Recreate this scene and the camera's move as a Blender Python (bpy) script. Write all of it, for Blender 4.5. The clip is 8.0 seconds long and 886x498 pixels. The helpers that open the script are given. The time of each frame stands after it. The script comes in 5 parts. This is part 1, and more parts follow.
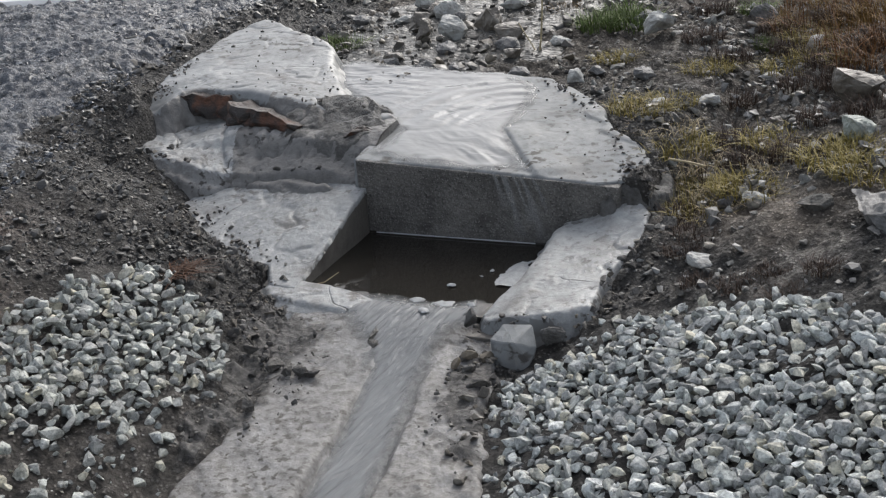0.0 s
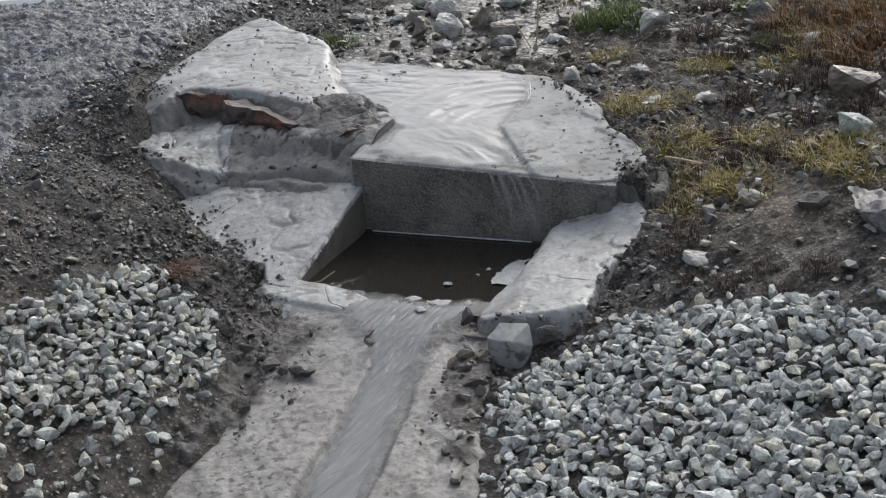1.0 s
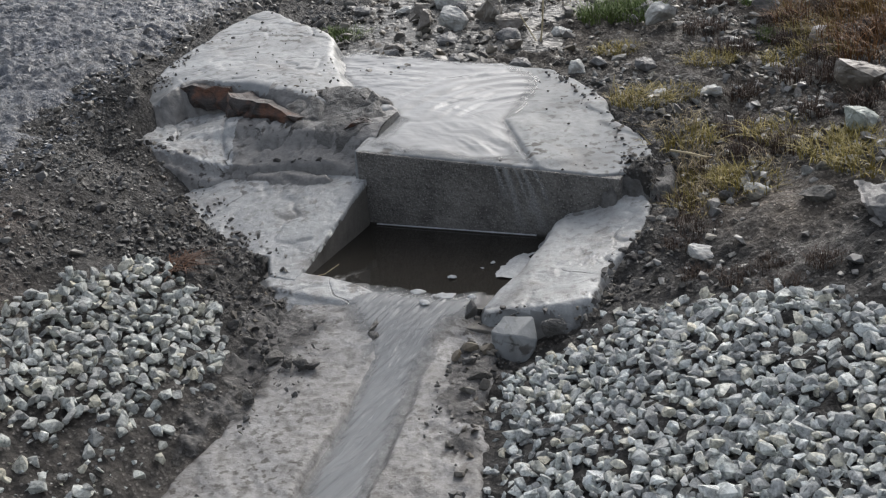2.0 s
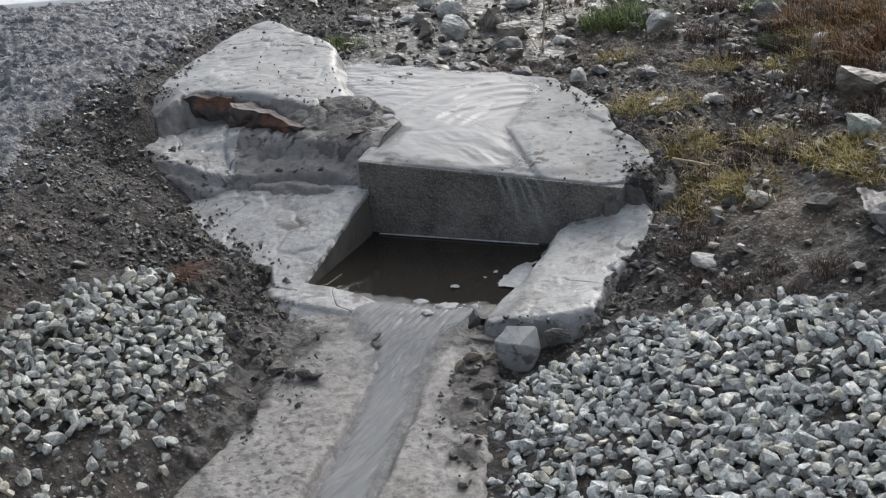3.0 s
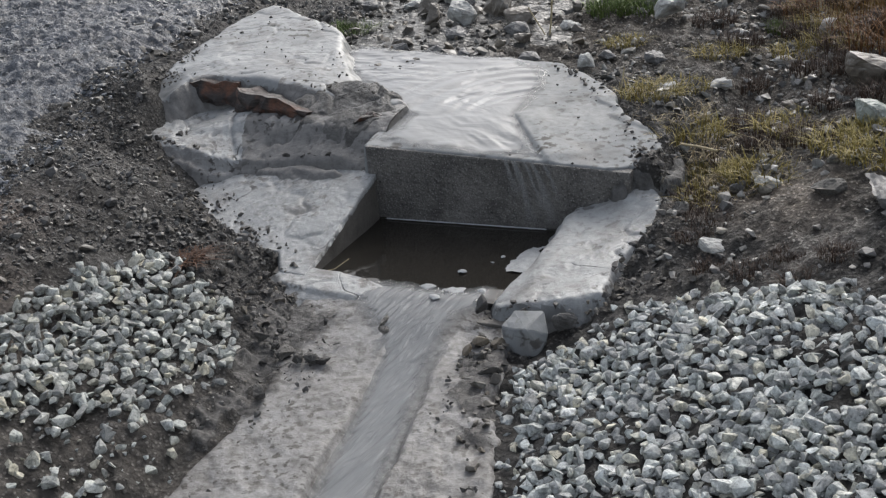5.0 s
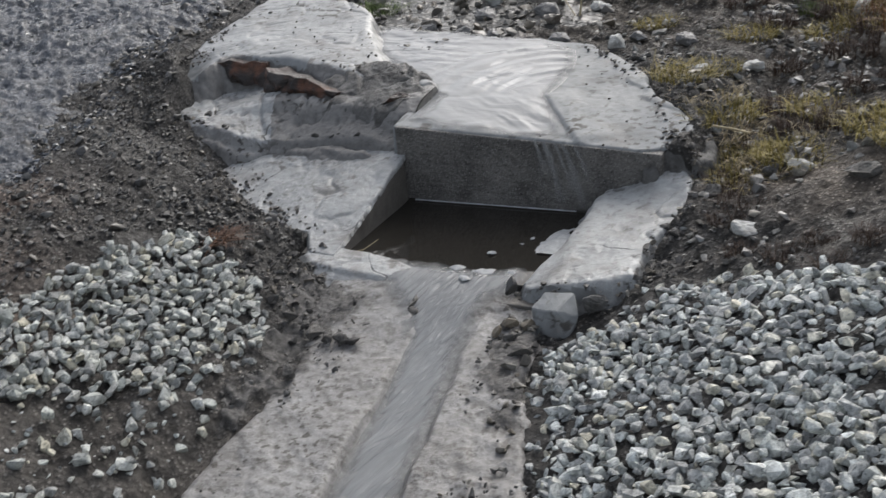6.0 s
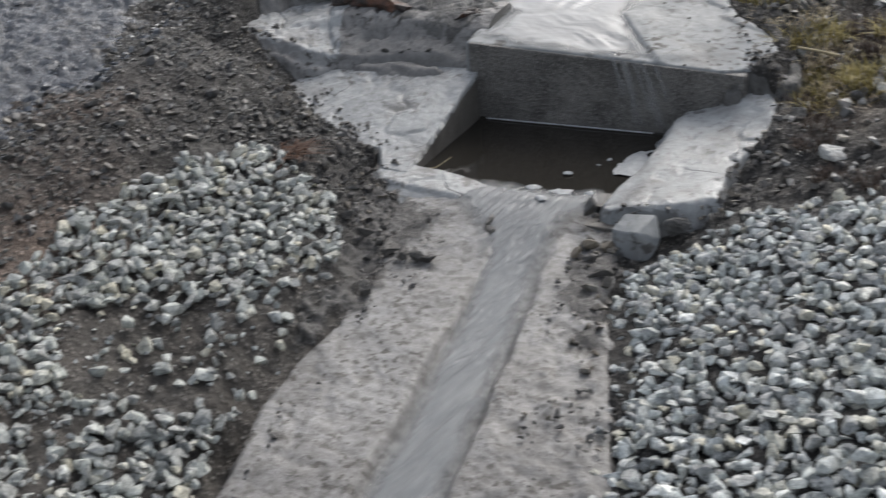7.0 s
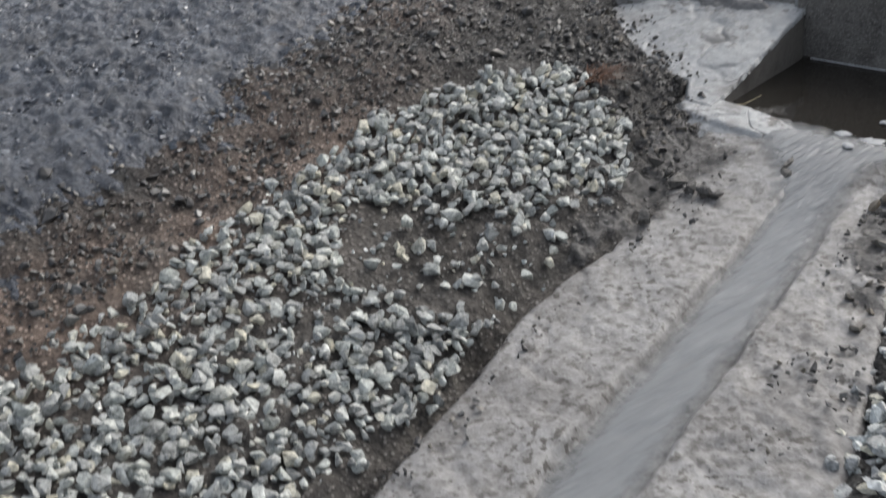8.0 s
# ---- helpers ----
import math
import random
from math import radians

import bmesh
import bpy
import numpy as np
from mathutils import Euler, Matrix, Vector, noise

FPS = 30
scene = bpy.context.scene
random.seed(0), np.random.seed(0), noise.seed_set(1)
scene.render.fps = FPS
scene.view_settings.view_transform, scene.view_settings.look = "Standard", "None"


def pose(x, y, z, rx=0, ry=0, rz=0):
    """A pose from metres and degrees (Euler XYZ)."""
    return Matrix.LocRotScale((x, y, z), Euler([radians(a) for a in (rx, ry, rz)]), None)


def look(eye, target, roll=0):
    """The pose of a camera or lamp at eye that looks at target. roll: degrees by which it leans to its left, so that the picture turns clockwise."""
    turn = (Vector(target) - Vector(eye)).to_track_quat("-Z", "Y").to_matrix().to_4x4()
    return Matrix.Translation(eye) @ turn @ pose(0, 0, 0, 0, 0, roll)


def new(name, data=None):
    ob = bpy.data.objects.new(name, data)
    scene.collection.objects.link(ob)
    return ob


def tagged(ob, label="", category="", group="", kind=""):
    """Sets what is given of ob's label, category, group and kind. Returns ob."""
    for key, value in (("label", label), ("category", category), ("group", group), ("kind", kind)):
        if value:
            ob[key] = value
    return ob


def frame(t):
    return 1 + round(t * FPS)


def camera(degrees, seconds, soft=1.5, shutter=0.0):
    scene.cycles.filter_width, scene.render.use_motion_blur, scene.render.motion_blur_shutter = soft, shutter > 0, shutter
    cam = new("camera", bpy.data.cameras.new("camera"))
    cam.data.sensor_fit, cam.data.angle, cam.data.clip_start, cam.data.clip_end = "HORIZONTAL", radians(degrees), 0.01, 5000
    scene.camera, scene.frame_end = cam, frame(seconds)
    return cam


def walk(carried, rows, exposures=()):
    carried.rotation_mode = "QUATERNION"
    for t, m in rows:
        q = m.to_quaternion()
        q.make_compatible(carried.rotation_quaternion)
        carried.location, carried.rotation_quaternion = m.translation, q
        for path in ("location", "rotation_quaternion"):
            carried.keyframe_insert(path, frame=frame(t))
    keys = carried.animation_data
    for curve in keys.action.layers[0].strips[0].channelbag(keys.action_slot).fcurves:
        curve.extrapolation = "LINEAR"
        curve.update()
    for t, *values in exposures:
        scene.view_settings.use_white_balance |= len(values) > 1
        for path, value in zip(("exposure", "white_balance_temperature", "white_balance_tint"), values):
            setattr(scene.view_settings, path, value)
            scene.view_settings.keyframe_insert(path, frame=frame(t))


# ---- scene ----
cam = camera(40.0, 8.0, soft=1.25, shutter=0.6)
PATH = [
    (0, (2.043, -3.778, 1.654), (1.265, -2.098, 0.898), -5.5),
    (0.5, (2.043, -3.771, 1.658), (1.269, -2.089, 0.899), -5.5),
    (1, (2.042, -3.771, 1.652), (1.269, -2.09, 0.893), -5.6),
    (1.5, (2.04, -3.769, 1.646), (1.261, -2.095, 0.876), -5.5),
    (3, (2.037, -3.761, 1.655), (1.254, -2.084, 0.898), -5.9),
    (3.5, (2.034, -3.76, 1.653), (1.246, -2.081, 0.902), -6.0),
    (4, (2.036, -3.763, 1.648), (1.25, -2.084, 0.897), -5.8),
    (4.5, (2.032, -3.769, 1.649), (1.244, -2.096, 0.887), -5.8),
    (5.8, (2.018, -3.761, 1.647), (1.211, -2.111, 0.854), -6.0),
    (6, (2.004, -3.766, 1.638), (1.183, -2.126, 0.841), -6.0),
    (6.5, (1.937, -3.758, 1.621), (1.095, -2.154, 0.774), -5.6),
    (7, (1.86, -3.785, 1.595), (1.003, -2.217, 0.697), -5.5),
    (7.1, (1.837, -3.8, 1.623), (0.95, -2.248, 0.727), -5.8),
    (7.2, (1.839, -3.781, 1.634), (0.882, -2.271, 0.737), -6.4),
    (7.3, (1.884, -3.752, 1.605), (0.82, -2.309, 0.719), -6.8),
    (7.4, (1.928, -3.717, 1.618), (0.777, -2.358, 0.708), -8.0),
    (7.5, (1.925, -3.752, 1.586), (0.724, -2.427, 0.691), -7.6),
    (8, (2.041, -3.7, 1.557), (0.741, -2.504, 0.62), -7.4),
]
walk(cam, [(t, look(eye, target, roll)) for t, eye, target, roll in PATH],
     exposures=[(0, 0.54), (6, 0.54), (7.2, 0.63), (8, 0.71)])

# ---- light: overcast sky, soft weak sun ----
SUN_ELEV, SUN_TURN = radians(39), radians(2)
world = bpy.data.worlds.new("overcast_sky")
scene.world = world
world.use_nodes = True
wt = world.node_tree
sky = wt.nodes.new("ShaderNodeTexSky")
sky.sky_type = "NISHITA"
sky.sun_disc = False
sky.sun_elevation, sky.sun_rotation = SUN_ELEV, SUN_TURN
sky.air_density, sky.dust_density, sky.ozone_density = 1.0, 4.0, 1.0
grey_sky = wt.nodes.new("ShaderNodeHueSaturation")
grey_sky.inputs["Saturation"].default_value = 0.46
wt.links.new(sky.outputs["Color"], grey_sky.inputs["Color"])
wt.links.new(grey_sky.outputs["Color"], wt.nodes["Background"].inputs["Color"])
wt.nodes["Background"].inputs["Strength"].default_value = 0.15
sun = new("sun", bpy.data.lights.new("sun", "SUN"))
sun.data.energy, sun.data.angle, sun.data.color = 0.62, radians(32), (0.955, 0.985, 1.0)
sun.matrix_world = look((0.2, 6.4, 5.2), (0, 0, 0))

# ---- small tools ----
rng = np.random.default_rng(7)


def sstep(a, b, v):
    t = np.clip((v - a) / (b - a), 0, 1)
    return t * t * (3 - 2 * t)


def smin(a, b, k):
    h = np.clip(0.5 + 0.5 * (b - a) / k, 0, 1)
    return b + (a - b) * h - k * h * (1 - h)


def smax(a, b, k):
    return -smin(-a, -b, k)


def lattice(ix, iy, seed):
    n = (ix.astype(np.int64) * 374761393 + iy.astype(np.int64) * 668265263 + seed * 974634777) & 0xFFFFFFFF
    n = ((n ^ (n >> 13)) * 1274126177) & 0xFFFFFFFF
    return ((n ^ (n >> 16)) & 0xFFFF) / 65535.0


def vnoise(x, y, seed=0):
    ix, iy = np.floor(x), np.floor(y)
    u, v = x - ix, y - iy
    u, v = u * u * (3 - 2 * u), v * v * (3 - 2 * v)
    a, b = lattice(ix, iy, seed), lattice(ix + 1, iy, seed)
    c, d = lattice(ix, iy + 1, seed), lattice(ix + 1, iy + 1, seed)
    return (a + (b - a) * u) * (1 - v) + (c + (d - c) * u) * v


def fbm(x, y, freq, octaves=4, seed=0, gain=0.5):
    total, amp, norm = 0, 1.0, 0.0
    for o in range(octaves):
        c, k = math.cos(1.1 * o + 0.5), math.sin(1.1 * o + 0.5)
        total = total + amp * (vnoise((c * x + k * y) * freq + 17.3 * o, (c * y - k * x) * freq - 9.1 * o, seed + o) - 0.5) * 2
        norm, amp, freq = norm + amp, amp * gain, freq * 2.03
    return total / norm


def inside(x, y, outline):
    """Distance to a closed outline, positive inside."""
    best, odd = np.full(x.shape, 1e9), np.zeros(x.shape, bool)
    for (ax, ay), (bx, by) in zip(outline, outline[1:] + outline[:1]):
        ex, ey = bx - ax, by - ay
        t = np.clip(((x - ax) * ex + (y - ay) * ey) / (ex * ex + ey * ey), 0, 1)
        best = np.minimum(best, np.hypot(x - ax - t * ex, y - ay - t * ey))
        cross = (ay > y) != (by > y)
        odd ^= cross & (x < ex * (y - ay) / (ey if ey else 1e-9) + ax)
    return np.where(odd, best, -best)


def rounded(outline, times=2):
    for _ in range(times):
        outline = [(p[0] * (1 - k) + q[0] * k, p[1] * (1 - k) + q[1] * k)
                   for p, q in zip(outline, outline[1:] + outline[:1]) for k in (0.25, 0.75)]
    return outline


def sheet_mesh(name, X, Y, Z, keep=None, smooth=True, cells=None, depth=None):
    rows, cols = X.shape
    idx = np.arange(rows * cols).reshape(rows, cols)
    quads = np.stack([idx[:-1, :-1], idx[:-1, 1:], idx[1:, 1:], idx[1:, :-1]], -1).reshape(-1, 4)
    co = np.stack([X, Y, Z], -1).reshape(-1, 3)
    if cells is not None:
        quads = quads[cells[:-1, :-1].reshape(-1)]
    if keep is not None:
        k = keep.reshape(-1)
        quads = quads[k[quads].all(1)]
        used = np.unique(quads)
        remap = np.zeros(len(co), int)
        remap[used] = np.arange(len(used))
        quads, co = remap[quads], co[used]
        depth = depth.reshape(-1)[used] if depth is not None else None
    me = solid_mesh(name, co, quads, smooth)
    if depth is not None:
        me.attributes.new("depth", "FLOAT", "POINT").data.foreach_set("value", depth.reshape(-1).astype(np.float32))
    return me


def solid_mesh(name, co, faces, smooth=False):
    me = bpy.data.meshes.new(name)
    me.from_pydata(np.asarray(co).tolist(), [], np.asarray(faces).tolist())
    if smooth:
        me.polygons.foreach_set("use_smooth", np.ones(len(me.polygons), bool))
    me.update()
    return me


def thing(name, data, material, label="", category="", group="", kind=""):
    ob = new(name, data)
    if data is not None and material is not None and not data.materials:
        data.materials.append(material)
    return tagged(ob, label, category, group, kind)


def part(name, data, material, parent, label=""):
    if isinstance(data, bmesh.types.BMesh):
        me = bpy.data.meshes.new(name)
        data.to_mesh(me)
        data.free()
        data = me
    ob = new(name, data)
    if material is not None and not data.materials:
        data.materials.append(material)
    ob.parent = parent
    return tagged(ob, label)


def block_bm(x0, x1, y0, y1, z0, z1, bevel=0.008):
    bm = bmesh.new()
    bmesh.ops.create_cube(bm, size=1)
    for v in bm.verts:
        v.co = ((x0, x1)[v.co.x > 0], (y0, y1)[v.co.y > 0], (z0, z1)[v.co.z > 0])
    bmesh.ops.bevel(bm, geom=bm.edges[:], offset=bevel, segments=2, affect="EDGES", profile=0.6)
    return bm


# ---- materials ----
def surface(name, dark, light, scale=6.0, fine=90.0, rough=(0.4, 0.75), bump=0.4, depth=0.004,
            stain=None, stain_scale=3.0, stain_amount=0.5, speck=None, speck_scale=160.0, island="", spread=0.0, relief=0.0, relief_scale=14.0, relief_stretch=(1, 1, 1), crack=None, crack_scale=4.0, spot=None, spot_scale=45.0, patchy=0.0, top=None, veil=0.0):
    """Ground-like material: two scales of colour, wet and dry gloss, stains, specks and relief."""
    m = bpy.data.materials.new(name)
    m.use_nodes = True
    t = m.node_tree
    bsdf, link = t.nodes["Principled BSDF"], t.links.new
    where = t.nodes.new("ShaderNodeTexCoord").outputs["Object"]

    def noise_tex(s, detail=6.0, rough_=0.6):
        n = t.nodes.new("ShaderNodeTexNoise")
        n.inputs["Scale"].default_value, n.inputs["Detail"].default_value, n.inputs["Roughness"].default_value = s, detail, rough_
        link(where, n.inputs["Vector"])
        return n.outputs["Fac"]

    def ramp(src, lo, hi):
        r = t.nodes.new("ShaderNodeMapRange")
        r.inputs["From Min"].default_value, r.inputs["From Max"].default_value = lo, hi
        link(src, r.inputs["Value"])
        return r.outputs["Result"]

    def blend(fac, a, b, kind="MIX"):
        mx = t.nodes.new("ShaderNodeMix")
        mx.data_type, mx.blend_type = "RGBA", kind
        for sock, v in ((mx.inputs[0], fac), (mx.inputs[6], a), (mx.inputs[7], b)):
            if isinstance(v, (int, float)):
                sock.default_value = v
            elif isinstance(v, tuple):
                sock.default_value = (*v, 1.0)
            else:
                link(v, sock)
        return mx.outputs[2]

    big, small = noise_tex(scale), noise_tex(fine, 8.0, 0.7)
    both = t.nodes.new("ShaderNodeMath")
    both.operation = "ADD"
    link(big, both.inputs[0])
    link(small, both.inputs[1])
    col = blend(ramp(both.outputs[0], 0.72, 1.28), dark, light)
    if stain:
        col = blend(ramp(noise_tex(stain_scale, 5.0, 0.65), 0.62 - 0.25 * stain_amount, 0.78 - 0.2 * stain_amount), col, stain)
    height = small
    if spot:
        dots = ramp(noise_tex(spot_scale, 3.0, 0.55), 0.54 if patchy else 0.61, 0.62 if patchy else 0.68)
        if patchy:
            # dirt gathers in patches
            gather = t.nodes.new("ShaderNodeMath")
            gather.operation = "MULTIPLY"
            link(dots, gather.inputs[0])
            link(ramp(noise_tex(patchy, 5.0, 0.65), 0.42, 0.58), gather.inputs[1])
            dots = gather.outputs[0]
        col = blend(dots, col, spot)
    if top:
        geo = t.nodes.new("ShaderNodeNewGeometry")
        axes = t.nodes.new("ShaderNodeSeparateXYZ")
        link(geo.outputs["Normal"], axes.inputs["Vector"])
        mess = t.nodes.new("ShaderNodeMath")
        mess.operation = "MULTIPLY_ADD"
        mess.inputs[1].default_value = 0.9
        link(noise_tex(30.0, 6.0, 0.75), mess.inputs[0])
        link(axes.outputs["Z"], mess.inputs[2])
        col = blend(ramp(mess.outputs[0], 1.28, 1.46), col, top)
    if crack:
        n3 = t.nodes.new("ShaderNodeTexNoise")
        n3.inputs["Scale"].default_value, n3.inputs["Detail"].default_value, n3.inputs["Distortion"].default_value = crack_scale, 1.6, 0.25
        link(where, n3.inputs["Vector"])
        off = t.nodes.new("ShaderNodeMath")
        off.operation = "SUBTRACT"
        off.inputs[1].default_value = 0.5
        link(n3.outputs["Fac"], off.inputs[0])
        size = t.nodes.new("ShaderNodeMath")
        size.operation = "ABSOLUTE"
        link(off.outputs[0], size.inputs[0])
        both2 = t.nodes.new("ShaderNodeMath")
        both2.operation = "MULTIPLY"
        link(ramp(size.outputs[0], 0.008, 0.002), both2.inputs[0])
        link(ramp(noise_tex(crack_scale * 0.8 + 1.1, 2.0, 0.5), 0.53, 0.66), both2.inputs[1])
        line = both2.outputs[0]
        col = blend(line, col, crack)
        cut = t.nodes.new("ShaderNodeMath")
        cut.operation = "MULTIPLY_ADD"
        cut.inputs[1].default_value = -1.5
        link(line, cut.inputs[0])
        link(height, cut.inputs[2])
        height = cut.outputs[0]
    if speck:
        v = t.nodes.new("ShaderNodeTexVoronoi")
        v.inputs["Scale"].default_value = speck_scale
        link(where, v.inputs["Vector"])
        col = blend(ramp(v.outputs["Distance"], 0.32, 0.18), col, speck)
        inv = t.nodes.new("ShaderNodeMath")
        inv.operation = "SUBTRACT"
        link(height, inv.inputs[0])
        soft_cell = t.nodes.new("ShaderNodeMath")
        soft_cell.operation = "MULTIPLY"
        soft_cell.inputs[1].default_value = 0.4
        link(v.outputs["Distance"], soft_cell.inputs[0])
        link(soft_cell.outputs[0], inv.inputs[1])
        height = inv.outputs[0]
    if island:
        info = t.nodes.new("ShaderNodeNewGeometry" if island == "island" else "ShaderNodeObjectInfo")
        pick = info.outputs["Random Per Island" if island == "island" else "Random"]
        r = t.nodes.new("ShaderNodeValToRGB")
        r.color_ramp.interpolation = "LINEAR"
        cr = r.color_ramp.elements
        cr[0].position, cr[0].color = 0.0, (1 - spread, 1 - spread, 1 - spread, 1)
        cr[1].position, cr[1].color = 1.0, (1 + 1.5 * spread, 1 + 1.45 * spread, 1 + 1.3 * spread, 1)
        for pos, c in ((0.35, (1 - 0.35 * spread,) * 3), (0.55, (1.0, 1.02, 0.98)), (0.75, (1.0 + 0.2 * spread, 1.0 + 0.25 * spread, 1.0 + 0.25 * spread)),
                       (0.84, (1.10, 1.05, 0.93)), (0.91, (1.16, 1.07, 0.88)), (0.94, (1 + 0.5 * spread,) * 3)):
            e = cr.new(pos)
            e.color = (*c, 1)
        link(pick, r.inputs["Fac"])
        col = blend(1.0, col, r.outputs["Color"], "MULTIPLY")
    link(col, bsdf.inputs["Base Color"])
    if veil:
        # thin towards the rim
        deep = t.nodes.new("ShaderNodeAttribute")
        deep.attribute_name = "depth"
        uneven = t.nodes.new("ShaderNodeMath")
        uneven.operation = "MULTIPLY_ADD"
        uneven.inputs[1].default_value = 1.6
        link(noise_tex(16.0, 6.0, 0.7), uneven.inputs[0])
        link(deep.outputs["Fac"], uneven.inputs[2])
        thin = t.nodes.new("ShaderNodeMapRange")
        thin.inputs["From Min"].default_value, thin.inputs["From Max"].default_value = 0.95, 1.65
        thin.inputs["To Max"].default_value = veil
        link(uneven.outputs[0], thin.inputs["Value"])
        link(thin.outputs["Result"], bsdf.inputs["Alpha"])
    rr = t.nodes.new("ShaderNodeMapRange")
    rr.inputs["From Min"].default_value, rr.inputs["From Max"].default_value = 0.4, 0.62
    rr.inputs["To Min"].default_value, rr.inputs["To Max"].default_value = rough
    link(noise_tex(scale * 0.7 + 1.3, 4.0), rr.inputs["Value"])
    link(rr.outputs["Result"], bsdf.inputs["Roughness"])
    b = t.nodes.new("ShaderNodeBump")
    b.inputs["Strength"].default_value, b.inputs["Distance"].default_value = bump, depth
    link(height, b.inputs["Height"])
    if relief:
        mp = t.nodes.new("ShaderNodeMapping")
        mp.inputs["Scale"].default_value, mp.inputs["Rotation"].default_value = relief_stretch, (0, 0, 0.6)
        link(where, mp.inputs["Vector"])
        n2 = t.nodes.new("ShaderNodeTexNoise")
        n2.inputs["Scale"].default_value, n2.inputs["Detail"].default_value, n2.inputs["Distortion"].default_value = relief_scale, 6.0, 0.5
        link(mp.outputs["Vector"], n2.inputs["Vector"])
        b2 = t.nodes.new("ShaderNodeBump")
        b2.inputs["Strength"].default_value, b2.inputs["Distance"].default_value = 0.8, relief
        link(n2.outputs["Fac"], b2.inputs["Height"])
        link(b.outputs["Normal"], b2.inputs["Normal"])
        link(b2.outputs["Normal"], bsdf.inputs["Normal"])
    else:
        link(b.outputs["Normal"], bsdf.inputs["Normal"])
    return m


def water(name, colour, rough, ripple, scale, stretch=(1, 1, 1), ripple_depth=0.004, shallow=False, film=1.0, turn=0.0):
    m = bpy.data.materials.new(name)
    m.use_nodes = True
    t = m.node_tree
    bsdf, link = t.nodes["Principled BSDF"], t.links.new
    bsdf.inputs["IOR"].default_value = 1.33
    bsdf.inputs["Roughness"].default_value = rough
    where = t.nodes.new("ShaderNodeTexCoord").outputs["Object"]
    mp = t.nodes.new("ShaderNodeMapping")
    # turned first, then stretched
    mp.vector_type = "TEXTURE"
    mp.inputs["Scale"].default_value = [1 / v for v in stretch]
    mp.inputs["Rotation"].default_value = (0, 0, turn)
    link(where, mp.inputs["Vector"])
    n = t.nodes.new("ShaderNodeTexNoise")
    n.inputs["Scale"].default_value, n.inputs["Detail"].default_value, n.inputs["Distortion"].default_value = scale, 4.0, 1.2
    link(mp.outputs["Vector"], n.inputs["Vector"])
    mx = t.nodes.new("ShaderNodeMix")
    mx.data_type = "RGBA"
    mx.inputs[6].default_value = (*colour, 1)
    mx.inputs[7].default_value = (*[c * 1.35 for c in colour], 1)
    link(n.outputs["Fac"], mx.inputs[0])
    link(mx.outputs[2], bsdf.inputs["Base Color"])
    b = t.nodes.new("ShaderNodeBump")
    b.inputs["Strength"].default_value, b.inputs["Distance"].default_value = ripple, ripple_depth
    link(n.outputs["Fac"], b.inputs["Height"])
    link(b.outputs["Normal"], bsdf.inputs["Normal"])
    if shallow:
        # thin at the rim, where the bed shows through
        deep = t.nodes.new("ShaderNodeAttribute")
        deep.attribute_name = "depth"
        uneven = t.nodes.new("ShaderNodeMath")
        uneven.operation = "MULTIPLY_ADD"
        uneven.inputs[1].default_value = 0.4
        link(n.outputs["Fac"], uneven.inputs[0])
        link(deep.outputs["Fac"], uneven.inputs[2])
        veil = t.nodes.new("ShaderNodeMapRange")
        veil.inputs["From Min"].default_value, veil.inputs["From Max"].default_value = 0.2, 1.1
        veil.inputs["To Max"].default_value = film
        link(uneven.outputs[0], veil.inputs["Value"])
        link(veil.outputs["Result"], bsdf.inputs["Alpha"])
    return m


def ground_material():
    """Soil with three kinds, told apart by the mesh's zone attribute: mud, brown earth, stony turf soil."""
    m = surface("wet_soil", (0.0105, 0.0099, 0.0093), (0.066, 0.0622, 0.058), 7.0, 50.0, (0.5, 0.85), 1.0, 0.020, speck=(0.115, 0.112, 0.107), speck_scale=62.0)
    t = m.node_tree
    bsdf, link = t.nodes["Principled BSDF"], t.links.new
    bsdf.inputs["Specular IOR Level"].default_value = 0.3
    zone = t.nodes.new("ShaderNodeAttribute")
    zone.attribute_name = "zone"
    sep = t.nodes.new("ShaderNodeSeparateColor")
    link(zone.outputs["Color"], sep.inputs["Color"])
    old = bsdf.inputs["Base Color"].links[0].from_socket
    for out, tint in (("Red", (2.2, 1.82, 1.63)), ("Green", (1.85, 1.7, 1.52)), ("Blue", (2.1, 2.0, 1.9))):
        mul = t.nodes.new("ShaderNodeMix")
        mul.data_type, mul.blend_type = "RGBA", "MULTIPLY"
        mul.inputs[7].default_value = (*tint, 1)
        link(sep.outputs[out], mul.inputs[0])
        link(old, mul.inputs[6])
        old = mul.outputs[2]
    link(old, bsdf.inputs["Base Color"])
    return m


M_SOIL = ground_material()
M_ROAD = surface("wet_road_gravel", (0.019, 0.0215, 0.026), (0.098, 0.11, 0.134), 5.0, 30.0, (0.06, 0.22), 1.0, 0.022, speck=(0.10, 0.107, 0.12), speck_scale=34.0)
M_MORTAR = surface("damp_mortar", (0.22, 0.226, 0.224), (0.41, 0.417, 0.413), 3.5, 38.0, (0.2, 0.5), 0.9, 0.005, stain=(0.165, 0.16, 0.152), stain_scale=7.0, stain_amount=0.5, relief=0.006, relief_scale=10.0, relief_stretch=(0.5, 1.3, 1.6), crack=(0.09, 0.086, 0.08), crack_scale=3.6, spot=(0.10, 0.094, 0.087), spot_scale=32.0, patchy=5.0)
